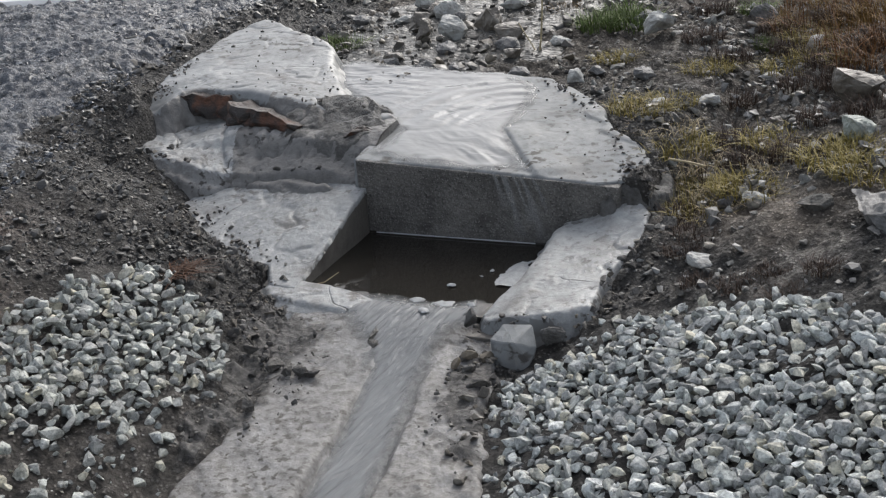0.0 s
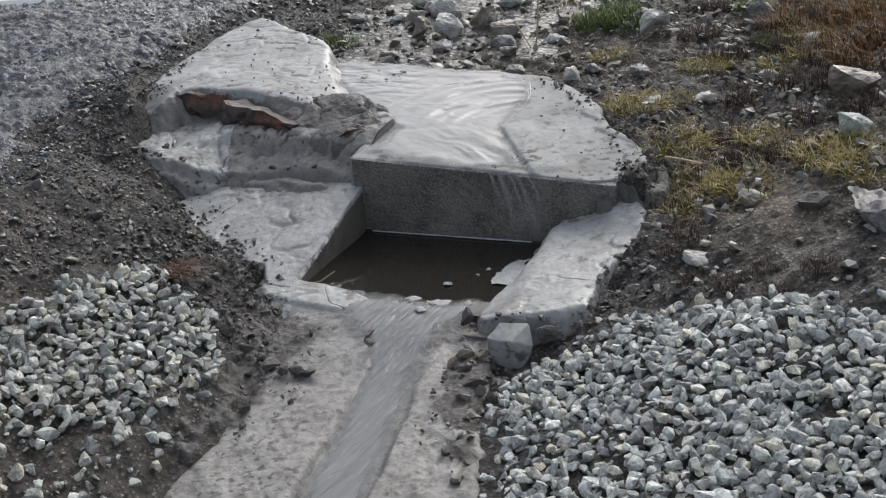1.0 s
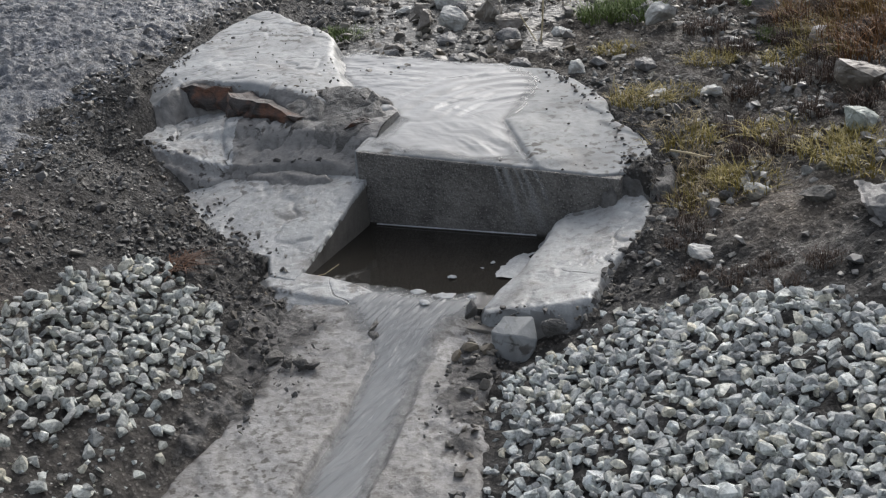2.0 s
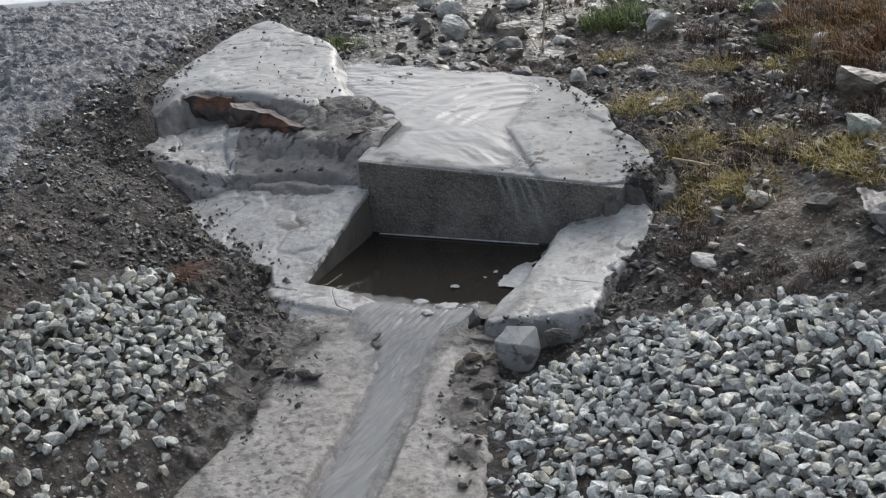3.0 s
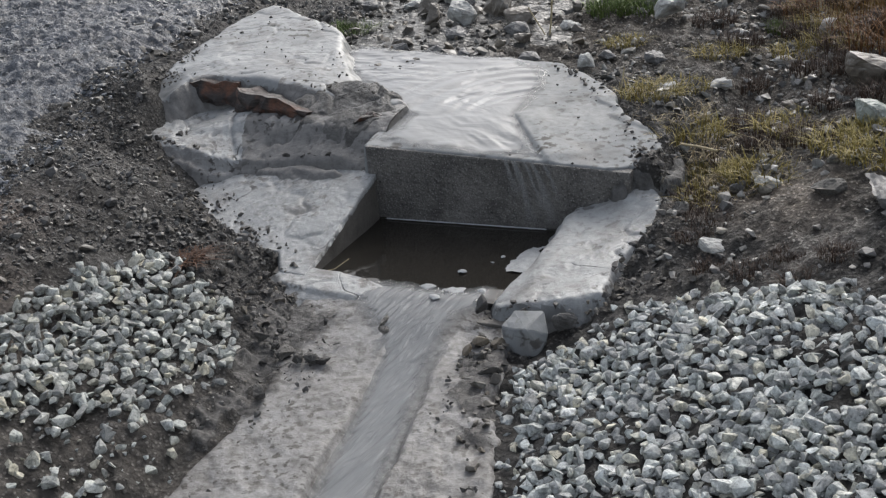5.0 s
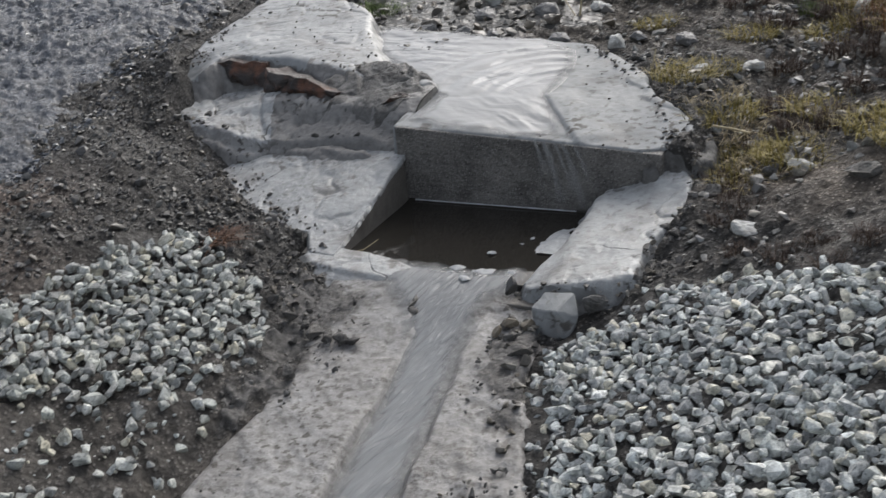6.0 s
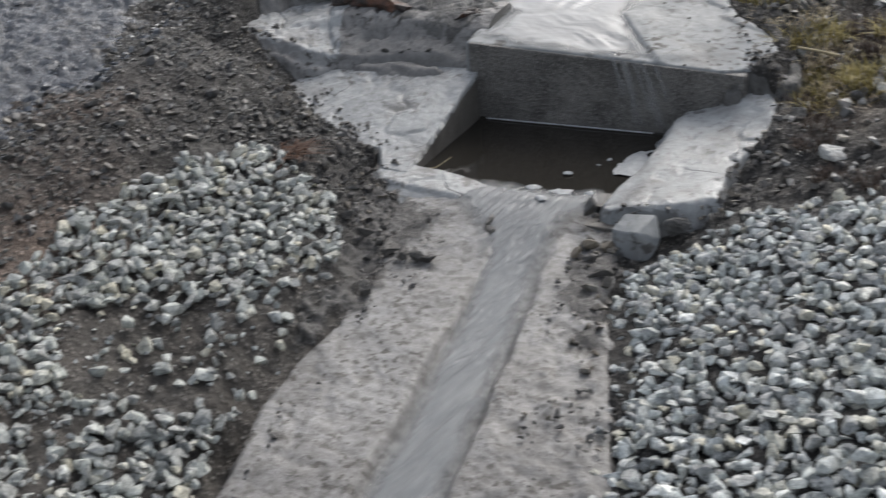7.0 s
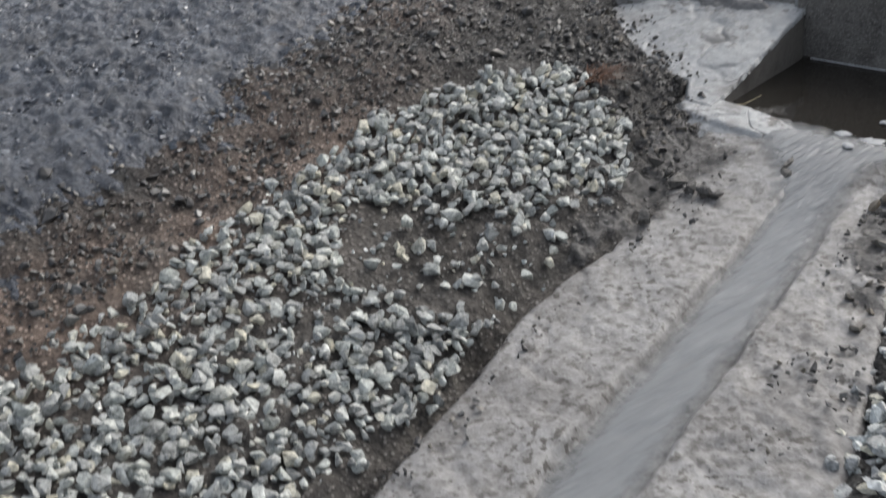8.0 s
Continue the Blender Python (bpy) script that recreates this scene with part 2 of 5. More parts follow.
# darker than the pale mortar: mud wash, plus shade put into the colour
M_MUDDY_SHADED = surface("muddy_shaded_mortar", (0.105, 0.101, 0.096), (0.235, 0.228, 0.218), 4.0, 34.0, (0.4, 0.7), 1.0, 0.006, stain=(0.30, 0.302, 0.298), stain_scale=4.0, stain_amount=0.25, relief=0.009, relief_scale=8.0, relief_stretch=(0.5, 1.2, 1.8), crack=(0.035, 0.032, 0.029), crack_scale=3.4, spot=(0.06, 0.055, 0.05), spot_scale=36.0, patchy=4.0)
M_WING = surface("wet_mortar", (0.05, 0.048, 0.045), (0.15, 0.146, 0.14), 10.0, 60.0, (0.5, 0.8), 1.0, 0.008, stain=(0.04, 0.037, 0.033), stain_scale=14.0, stain_amount=0.5, crack=(0.02, 0.018, 0.016), crack_scale=5.0)
M_STRIP = surface("muddy_mortar", (0.135, 0.128, 0.121), (0.305, 0.30, 0.293), 3.2, 40.0, (0.4, 0.7), 1.0, 0.006, stain=(0.10, 0.093, 0.086), stain_scale=24.0, stain_amount=0.5, relief=0.005, relief_scale=22.0, spot=(0.075, 0.068, 0.06), spot_scale=44.0, patchy=5.5)
M_WALL = surface("cast_concrete", (0.03, 0.028, 0.026), (0.235, 0.222, 0.205), 5.0, 75.0, (0.4, 0.7), 1.0, 0.009, stain=(0.075, 0.07, 0.064), stain_scale=7.0, stain_amount=0.45, speck=(0.24, 0.23, 0.215), speck_scale=105.0, spot=(0.035, 0.033, 0.03), spot_scale=85.0)
M_WALL_SIDE = surface("smooth_concrete", (0.095, 0.087, 0.076), (0.165, 0.152, 0.135), 8.0, 80.0, (0.4, 0.65), 0.4, 0.004, stain=(0.08, 0.072, 0.062), stain_scale=9.0, stain_amount=0.5)
M_MUDFILM = surface("thin_mud", (0.05, 0.0465, 0.0425), (0.15, 0.142, 0.134), 14.0, 50.0, (0.4, 0.75), 1.0, 0.016, speck=(0.14, 0.133, 0.125), speck_scale=60.0, spot=(0.035, 0.032, 0.028), spot_scale=40.0, veil=0.95)
M_TROWEL = surface("trowelled_mortar", (0.16, 0.168, 0.17), (0.262, 0.272, 0.274), 3.5, 24.0, (0.55, 0.8), 0.7, 0.003, stain=(0.145, 0.141, 0.135), stain_scale=6.0, stain_amount=0.36, relief=0.0022, relief_scale=7.0, relief_stretch=(0.8, 1.2, 1.0), crack=(0.07, 0.067, 0.062), crack_scale=2.9, spot=(0.075, 0.07, 0.064), spot_scale=30.0, patchy=3.6)
M_MOUND = surface("wet_smoothed_mortar", (0.18, 0.187, 0.188), (0.31, 0.319, 0.32), 3.5, 24.0, (0.38, 0.66), 0.7, 0.003, stain=(0.145, 0.141, 0.135), stain_scale=6.0, stain_amount=0.36, relief=0.0022, relief_scale=7.0, relief_stretch=(0.8, 1.2, 1.0), crack=(0.07, 0.067, 0.062), crack_scale=2.9, spot=(0.075, 0.07, 0.064), spot_scale=30.0, patchy=3.6)
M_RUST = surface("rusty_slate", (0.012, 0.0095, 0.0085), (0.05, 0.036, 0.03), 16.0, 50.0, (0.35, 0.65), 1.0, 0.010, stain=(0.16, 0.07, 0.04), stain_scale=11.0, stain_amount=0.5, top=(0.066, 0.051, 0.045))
M_STONE = surface("crushed_stone", (0.145, 0.152, 0.151), (0.74, 0.76, 0.745), 45.0, 130.0, (0.5, 0.8), 0.9, 0.004, stain=(0.66, 0.67, 0.64), stain_scale=50.0, stain_amount=0.26, island="island", spread=0.48, spot=(0.19, 0.2, 0.2), spot_scale=70.0)
M_STONE_ONE = surface("crushed_stone_piece", (0.145, 0.152, 0.151), (0.74, 0.76, 0.745), 2.0, 6.0, (0.5, 0.8), 0.9, 0.004, stain=(0.66, 0.67, 0.64), stain_scale=2.2, stain_amount=0.26, island="object", spread=0.48, spot=(0.19, 0.2, 0.2), spot_scale=3.0)
M_DUSTY = surface("dusty_crushed_stone", (0.135, 0.14, 0.134), (0.625, 0.637, 0.608), 45.0, 130.0, (0.5, 0.8), 0.9, 0.004, stain=(0.58, 0.58, 0.53), stain_scale=50.0, stain_amount=0.26, island="island", spread=0.4, spot=(0.19, 0.2, 0.2), spot_scale=70.0)
M_DUSTY_ONE = surface("dusty_crushed_stone_piece", (0.135, 0.14, 0.134), (0.625, 0.637, 0.608), 2.0, 6.0, (0.5, 0.8), 0.9, 0.004, stain=(0.58, 0.58, 0.53), stain_scale=2.2, stain_amount=0.26, island="object", spread=0.4, spot=(0.19, 0.2, 0.2), spot_scale=3.0)
M_HILLSTONE = surface("weathered_stones", (0.09, 0.085, 0.079), (0.31, 0.296, 0.275), 30.0, 130.0, (0.45, 0.75), 0.6, 0.003, island="island", spread=0.7)
M_PEBBLE = surface("wet_pebbles", (0.075, 0.073, 0.07), (0.28, 0.272, 0.26), 25.0, 160.0, (0.25, 0.65), 0.3, 0.002, island="island", spread=0.75)
M_BROOKSTONE = surface("brook_stones", (0.05, 0.043, 0.036), (0.17, 0.155, 0.135), 25.0, 120.0, (0.35, 0.7), 0.5, 0.003, island="island", spread=0.75)
M_BANKPEB = surface("bank_pebbles", (0.045, 0.0425, 0.0405), (0.172, 0.165, 0.157), 25.0, 160.0, (0.3, 0.65), 0.3, 0.002, island="island", spread=0.8)
M_ROADPEB = surface("road_pebbles", (0.04, 0.044, 0.052), (0.165, 0.178, 0.205), 25.0, 160.0, (0.15, 0.35), 0.3, 0.002, island="island", spread=0.4)
M_CLOD = surface("soil_clods", (0.04, 0.0365, 0.0335), (0.132, 0.123, 0.115), 30.0, 120.0, (0.55, 0.85), 0.6, 0.003, island="island", spread=0.3)
M_PALE = surface("pale_rock", (0.30, 0.30, 0.285), (0.50, 0.50, 0.475), 14.0, 90.0, (0.4, 0.7), 0.5, 0.005, stain=(0.17, 0.16, 0.145), stain_scale=10.0, stain_amount=0.4)
M_GREY = surface("grey_rock", (0.075, 0.073, 0.072), (0.17, 0.168, 0.165), 12.0, 80.0, (0.4, 0.7), 0.5, 0.005, stain=(0.22, 0.215, 0.2), stain_scale=12.0, stain_amount=0.2)
M_GREEN = surface("greenish_rock", (0.22, 0.25, 0.225), (0.40, 0.43, 0.39), 14.0, 90.0, (0.4, 0.7), 0.5, 0.005, stain=(0.11, 0.11, 0.10), stain_scale=12.0, stain_amount=0.4)
M_BROWN = surface("brown_rock", (0.08, 0.068, 0.055), (0.20, 0.178, 0.15), 12.0, 80.0, (0.35, 0.65), 0.5, 0.005, stain=(0.26, 0.25, 0.23), stain_scale=14.0, stain_amount=0.25)
# colour of the foam, and of the strip standing in for the waterline glint
M_FOAM_GLINT = surface("foam_and_glint", (0.22, 0.228, 0.232), (0.46, 0.468, 0.47), 30.0, 220.0, (0.5, 0.7), 0.5, 0.003)
M_POOL = water("murky_pool", (0.020, 0.018, 0.015), 0.04, 0.05, 14.0)
M_FLOW = water("milky_flow", (0.187, 0.195, 0.199), 0.10, 0.9, 52.0, (1.0, 0.09, 1.0), 0.012, True, 0.8, turn=-0.22)
M_SHEET = water("milky_sheet", (0.215, 0.222, 0.225), 0.055, 0.6, 9.0, (0.5, 1.0, 1.0), 0.010, True, 0.92)
# the puddle's pale base colour carries the white sky reflection
M_PUDDLE = water("puddle_with_sky_sheen", (0.40, 0.41, 0.42), 0.04, 0.1, 3.0)
M_TRICKLE = water("trickle", (0.30, 0.30, 0.298), 0.12, 0.5, 70.0, (1.0, 1.0, 0.06), 0.003, True, 0.8)
M_BROOK = water("clear_brook", (0.075, 0.073, 0.068), 0.06, 1.0, 20.0, (0.45, 1.6, 1.0), 0.024)


def blades_material(name, root, tip, spread=0.25):
    m = surface(name, root, tip, 40.0, 200.0, (0.7, 0.85), 0.1, 0.001, island="island", spread=spread)
    return m


M_GRASS = blades_material("green_grass", (0.06, 0.09, 0.022), (0.16, 0.22, 0.06))
M_YELLOW = blades_material("yellow_grass", (0.10, 0.083, 0.024), (0.36, 0.285, 0.075))
M_ORANGE = blades_material("rusty_grass", (0.05, 0.02, 0.006), (0.24, 0.11, 0.028), 0.45)
M_NEEDLES = blades_material("dead_needles", (0.025, 0.011, 0.006), (0.11, 0.045, 0.018), 0.5)
M_AMBER = blades_material("amber_grass", (0.09, 0.05, 0.012), (0.30, 0.18, 0.045), 0.4)
M_STRAW = blades_material("dry_straw", (0.26, 0.20, 0.115), (0.50, 0.42, 0.28))
M_HEATH = blades_material("dark_heath", (0.03, 0.019, 0.014), (0.085, 0.05, 0.033))


# ---- the lie of the land ----
def channel_floor(y):
    return np.interp(y, [-6, -3, -2, -1.5, -1.0, -0.6, -0.5], [-0.2, -0.142, -0.105, -0.085, -0.068, -0.06, -0.06])


def land(x, y):
    x, y = np.asarray(x, float), np.asarray(y, float)
    foot = np.interp(y, [-1.2, -0.8, -0.5, -0.42, -0.15, 0.1], [0.2, 0.1, -0.1, -0.36, -0.68, -1.0])
    base = np.interp(y, [-1.2, -0.8, -0.5, -0.42, -0.15, 0.1], [-0.07, -0.05, 0.02, 0.06, 0.11, 0.3])
    road = 0.37 + 0.03 * np.clip(-x - 0.7, 0, 6) + 0.08 * sstep(-0.2, 1.0, y)
    left = smin(base + 0.46 * (foot - x), road, 0.08)
    right = -0.1 + 0.28 * np.minimum(x - 0.86, 2.5) + 0.12 * np.clip(y + 1, -1.5, 3)
    back = -0.2 + sstep(-0.02, 0.05, y) * sstep(1.22 + 0.5 * y, 1.0, x) * (0.45 + 0.08 * np.minimum(y, 4))
    right = right + 0.04 * np.exp(-((x - 1.18) ** 2 + (y + 0.12) ** 2) / 0.04)
    left = left + 0.05 * np.exp(-((x + 1.24) ** 2 + (y - 0.30) ** 2) / 0.05)
    z = smax(smax(channel_floor(y), left, 0.04), right, 0.05)
    return np.maximum(z, back)


STRIP = [(0.02, -0.62), (0.30, -0.53), (0.74, -0.53), (0.80, -0.70), (0.83, -0.95), (0.89, -1.17), (1.02, -1.5), (1.20, -2.0), (1.9, -5.0), (1.0, -5.0), (0.39, -2.52), (0.352, -2.33), (0.305, -2.1), (0.26, -1.95), (0.20, -1.78), (0.185, -1.55), (0.205, -1.38), (0.15, -1.07), (0.05, -0.78)]
BROOK = [(-0.62, 0.96), (0.20, 0.96), (0.10, 1.15), (0.36, 1.28), (0.36, 1.42), (0.12, 1.55), (0.40, 1.9), (0.40, 2.2), (0.45, 4.0), (-0.5, 4.0), (-0.62, 2.2), (-0.95, 1.85), (-0.85, 1.45), (-0.78, 1.2)]
LEDGE = [(0.006, -0.585), (0.006, 0.06), (-0.70, 0.06), (-0.74, -0.14), (-0.42, -0.44), (-0.16, -0.48), (-0.10, -0.58)]
SHELF = [(-1.07, 0.03), (-0.80, -0.05), (-0.47, 0.03), (-0.2, 0.035), (0.14, 0.03), (0.14, 0.28), (-0.3, 0.44), (-0.8, 0.50), (-1.14, 0.42)]
MOUND = [(-1.16, 0.22), (-1.25, 0.60), (-1.27, 1.05), (-1.24, 1.42), (-1.12, 1.38), (-0.92, 1.24), (-0.64, 1.06), (-0.50, 0.76), (-0.34, 0.56), (-0.12, 0.42), (-0.02, 0.34), (-0.16, 0.28), (-0.38, 0.35), (-0.68, 0.42), (-1.02, 0.41), (-1.06, 0.24)]
APRON = [(-0.04, 0.004), (0.90, 0.004), (0.98, 0.05), (1.04, 0.18), (0.98, 0.32), (0.86, 0.46), (0.72, 0.68), (0.42, 0.94), (-0.2, 1.0), (-0.62, 1.0), (-0.4, 0.55), (-0.06, 0.30)]
CURB = [(0.76, -0.02), (0.755, -0.3), (0.685, -0.585), (0.70, -0.645), (0.80, -0.645), (0.90, -0.635), (1.02, -0.63), (1.08, -0.59), (1.04, -0.48), (1.05, -0.28), (1.09, -0.18), (1.09, -0.03), (1.03, 0.05), (0.98, 0.06), (0.86, 0.02)]
LEFT_BED = [(-0.42, -0.84), (-0.50, -1.24), (-0.49, -1.52), (-0.44, -1.95), (-0.38, -2.3), (-0.30, -2.76), (-0.27, -3.3), (0.34, -3.3), (0.29, -2.6), (0.25, -2.1), (0.18, -1.75), (0.12, -1.3), (0.05, -1.08), (-0.07, -0.90), (-0.25, -0.82)]
RIGHT_BED = [(0.83, -0.90), (1.0, -0.74), (1.06, -0.60), (1.27, -0.56), (1.5, -0.60), (1.66, -0.58), (1.9, -0.78), (2.5, -0.8), (2.6, -2.8), (1.5, -2.9), (1.07, -1.75), (0.98, -1.4), (0.87, -1.1)]
ROAD_EDGE_Y = [-6, -2.74, -2.1, -0.84, -0.1, 0.15, 0.56, 1.0, 1.8, 6]
ROAD_EDGE_X = [-0.6, -0.62, -0.74, -1.1, -1.42, -1.48, -1.5, -1.5, -1.6, -2.2]


def road_side(x, y):
    """Distance onto the road from its frayed edge."""
    return np.interp(y, ROAD_EDGE_Y, ROAD_EDGE_X) - x + 0.10 * fbm(x, y, 3.0, 3, 40)


def rough_land(x, y):
    near = sstep(0.35, 0.0, np.maximum(np.abs(x - 0.17) - 2.05, np.abs(y + 0.27) - 2.6))
    z = land(x, y)
    hill = sstep(1.0, 1.3, x) + sstep(0.9, 1.1, y) * (x > -0.9)
    hill = np.clip(hill, 0, 1)
    z = z + near * (0.022 * fbm(x, y, 3.5, 3, 3) + (0.020 + 0.012 * hill) * fbm(x, y, 14, 4, 11, 0.75))
    z = z + near * 0.014 * np.clip(fbm(x, y, 30, 2, 23), 0, 1)
    z = z + near * 0.016 * fbm(x, y, 28, 2, 19) * sstep(0.16, 0.10, np.abs(x - 0.5) - 0.45)
    z = z + 0.042 * np.exp(-(inside(x, y, CURB) / 0.06) ** 2) * sstep(0.97, 1.06, x) * (0.7 + 0.6 * fbm(x, y, 9, 2, 37))
    rim = np.maximum(inside(x, y, MOUND), inside(x, y, SHELF))
    z = z + 0.028 * np.exp(-(rim / 0.05) ** 2) * sstep(-0.95, -1.08, x) * (0.7 + 0.6 * fbm(x, y, 9, 2, 38))
    for body in (LEDGE, SHELF, MOUND, APRON, CURB):
        z = z - 0.06 * sstep(-0.005, 0.05, inside(x, y, body))
    # soil heaped under the gravel
    z = z + 0.026 * sstep(0.0, 0.2, inside(x, y, RIGHT_BED)) + 0.008 * sstep(0.0, 0.12, inside(x, y, LEFT_BED))
    edge = inside(x, y, STRIP)
    z = z - 0.034 * np.exp(-((edge + 0.045) / 0.045) ** 2) * sstep(-1.40, -1.60, y) * sstep(0.6, 0.4, x)
    # bedded under strip and brook
    z = z - 0.05 * sstep(-0.01, 0.04, inside(x, y, STRIP)) - 0.03 * sstep(-0.02, 0.05, inside(x, y, BROOK) + 0.08 * fbm(x, y, 7, 3, 60))
    # the pit for the basin, well below its walls
    pit = sstep(-0.02, 0.06, inside(x, y, [(-0.14, -0.62), (0.80, -0.62), (0.86, 0.10), (-0.14, 0.10)]))
    return z * (1 - pit) - 0.55 * pit


def axis(lo, hi, step, far):
    core = np.arange(lo, hi, step)
    out, p, s = [], 0.0, step
    while p < far:
        s *= 1.18
        p += s
        out.append(p)
    out = np.array(out)
    return np.concatenate([lo - out[::-1], core, core[-1] + out])


GX, GY = np.meshgrid(axis(-1.9, 2.25, 0.0115, 400), axis(-2.9, 2.35, 0.0115, 400))
ground_me = sheet_mesh("ground", GX, GY, rough_land(GX, GY))
zone = np.zeros((GX.size, 4), np.float32)
side = road_side(GX, GY).ravel()
gx, gy = GX.ravel(), GY.ravel()
zone[:, 0] = sstep(-0.66, -0.22, side) * sstep(0.25, 0.0, side) * sstep(-0.6, -1.1, gy) * (gx < 0.3) * np.clip(0.6 + 1.2 * fbm(gx, gy, 4, 3, 78), 0, 1)
zone[:, 1] = np.clip(sstep(0.95, 1.3, gx) * sstep(-0.4, 0.1, gy) + sstep(0.8, 1.1, gy) * (gx > -0.9), 0, 1)
zone[:, 2] = sstep(1.02, 1.25, gx) * sstep(-0.75, -0.4, gy) * sstep(0.25, 0.0, gy) * np.clip(0.5 + 1.5 * fbm(gx, gy, 4, 3, 77), 0, 1)
zone[:, 2] += 0.75 * sstep(-0.95, -1.4, gy) * sstep(1.2, 0.5, gx) * sstep(-0.62, -0.4, gx)
attr = ground_me.attributes.new("zone", "FLOAT_COLOR", "POINT")
attr.data.foreach_set("color", zone.ravel())
thing("ground", ground_me, M_SOIL, "dark wet mud and stony soil with puddled hollows", "ground", kind="structure")


def patch(name, outline, top, edge, drop, step=0.009, ragged=0.02, lumps=0.006, freq=9.0, seed=0, round_times=2, slope=0.0, x_most=9.0, y_least=-9.0, crease=0.0, only=None, terraces=0.0):
    """A laid body of mortar or water: a lumpy top over the outline, rounded at its rim, with steep uneven sides going down."""
    pts = np.array(outline)
    pad = 0.16 if slope else 0.06
    lo, hi = pts.min(0) - pad, pts.max(0) + pad
    X, Y = np.meshgrid(np.arange(lo[0], hi[0], step), np.arange(lo[1], hi[1], step))
    ragged = ragged(X, Y) if callable(ragged) else ragged
    d = inside(X, Y, rounded(outline, round_times)) + ragged * fbm(X, Y, freq, 4, seed + 50, 0.6)
    t = np.clip(d / edge, 0, 1)
    curve = 1 - np.sqrt(np.clip(1 - (1 - t) ** 2, 0, 1))
    Z = top(X, Y) + lumps * fbm(X, Y, freq, 4, seed + 90) * np.clip(t + 0.3, 0, 1)
    if crease:
        fold = fbm(X + 0.04 * fbm(X, Y, 9, 2, seed + 7), Y, 4.5, 3, seed + 170)
        pits = fbm(X, Y, 26, 3, seed + 190, 0.7)
        Z = Z - crease * np.exp(-(fold / 0.035) ** 2) * vnoise(X * 5, Y * 5, seed + 9) * 1.6 + crease * 0.9 * sstep(0.0, 0.12, fold) - crease * 0.8 * sstep(0.25, 0.5, pits) + 0.35 * crease * pits
    if slope:
        reach = slope(X, Y) if callable(slope) else slope
        u = np.clip(-d / reach, 0, 1)
        chunks = np.clip(u + (0.14 if terraces else 0.30) * fbm(X, Y, freq * 2.2, 3, seed + 130) * np.sin(np.pi * u), 0, 1)
        if terraces:
            chunks = np.clip(chunks + terraces * np.sin(2 * np.pi * 2 * chunks + 5 * fbm(X, Y, 3.0, 2, seed + 140)) * np.sin(np.pi * chunks), 0, 1)
        Z = Z - np.where(d > 0, curve * edge * 0.6, edge * 0.6 + drop * chunks)
        return sheet_mesh(name, np.minimum(X, x_most), np.maximum(Y, y_least), Z, d > -reach - step, cells=only(X, Y) if only else None)
    Z = Z - np.where(d > 0, curve * min(edge, drop), drop)
    return sheet_mesh(name, np.minimum(X, x_most), np.maximum(Y, y_least), Z, d > -1.5 * step, depth=np.clip(d / 0.075, 0, 1))


# ---- road ----
RX, RY = np.meshgrid(axis(-3.6, -0.4, 0.0125, 200)[:-20], axis(-3.1, 2.6, 0.0125, 300))
keep_x = RX[0] < -0.35
RX, RY = RX[:, keep_x], RY[:, keep_x]
side = road_side(RX, RY)
near = sstep(0.35, 0.0, np.maximum(-3.6 - RX, np.abs(RY + 0.25) - 2.85))
RZ = land(RX, RY) + 0.022 * sstep(-0.05, 0.2, side) - 0.03 * sstep(0.02, -0.15, side) + near * (
    0.012 * fbm(RX, RY, 5, 3, 61) + 0.020 * fbm(RX, RY, 12, 3, 62, 0.8) + 0.034 * np.abs(fbm(RX * 0.8, RY * 1.3, 22, 2, 63)))
thing("road", sheet_mesh("road", RX, RY, RZ, side > -0.16), M_ROAD, "wet dark grey gravel road with loose broken edge", "road", kind="structure")

# ---- concrete basin ----
basin = thing("catch_basin", None, None, "cast concrete catch basin filled with murky water", "drain basin")
bm = block_bm(-0.03, 0.97, 0.0, 0.13, -0.5, 0.27)
for v in bm.verts:
    if v.co.z > 0:
        v.co.z += 0.014 - 0.055 * v.co.x
part("back_wall", bm, M_WALL, basin, "rough dark pitted concrete wall")
bm = block_bm(-0.13, 0.0, -0.57, -0.004, -0.5, 0.1, 0.004)
for v in bm.verts:
    if v.co.z > 0:
        v.co.z = 0.164 + 0.25 * v.co.y
part("side_wall", bm, M_WALL_SIDE, basin, "smooth brownish grey concrete side wall")
part("side_wall", block_bm(0.70, 0.82, -0.57, -0.004, -0.5, -0.03, 0.004), M_WALL_SIDE, basin)
part("front_wall", block_bm(-0.13, 0.82, -0.68, -0.575, -0.5, -0.03, 0.004), M_WALL_SIDE, basin)
part("basin_floor", block_bm(-0.13, 0.82, -0.68, 0.0, -0.56, -0.505, 0.004), M_WALL_SIDE, basin)

PX, PY = np.meshgrid(np.arange(-0.02, 0.80, 0.01), np.concatenate([np.arange(-0.60, -0.02, 0.01), np.linspace(-0.02, 0.0, 12)]))
thing("basin_water", sheet_mesh("basin_water", PX, PY, 0.0015 * fbm(PX, PY, 9, 2, 5) + 0.007 * np.exp(PY / 0.004)), M_POOL,
      "still dark brown murky water filling the basin", "water", kind="structure")

# ---- mortar works round the basin ----
def ledge_top(x, y):
    return 0.128 + 0.195 * y + 0.02 * sstep(0, -0.6, x) + (0.044 + 0.055 * y) * sstep(-0.6, -0.02, x)


surround = thing("mortar_surround", None, None, "hand-laid damp grey mortar packed round the basin", "mortar")
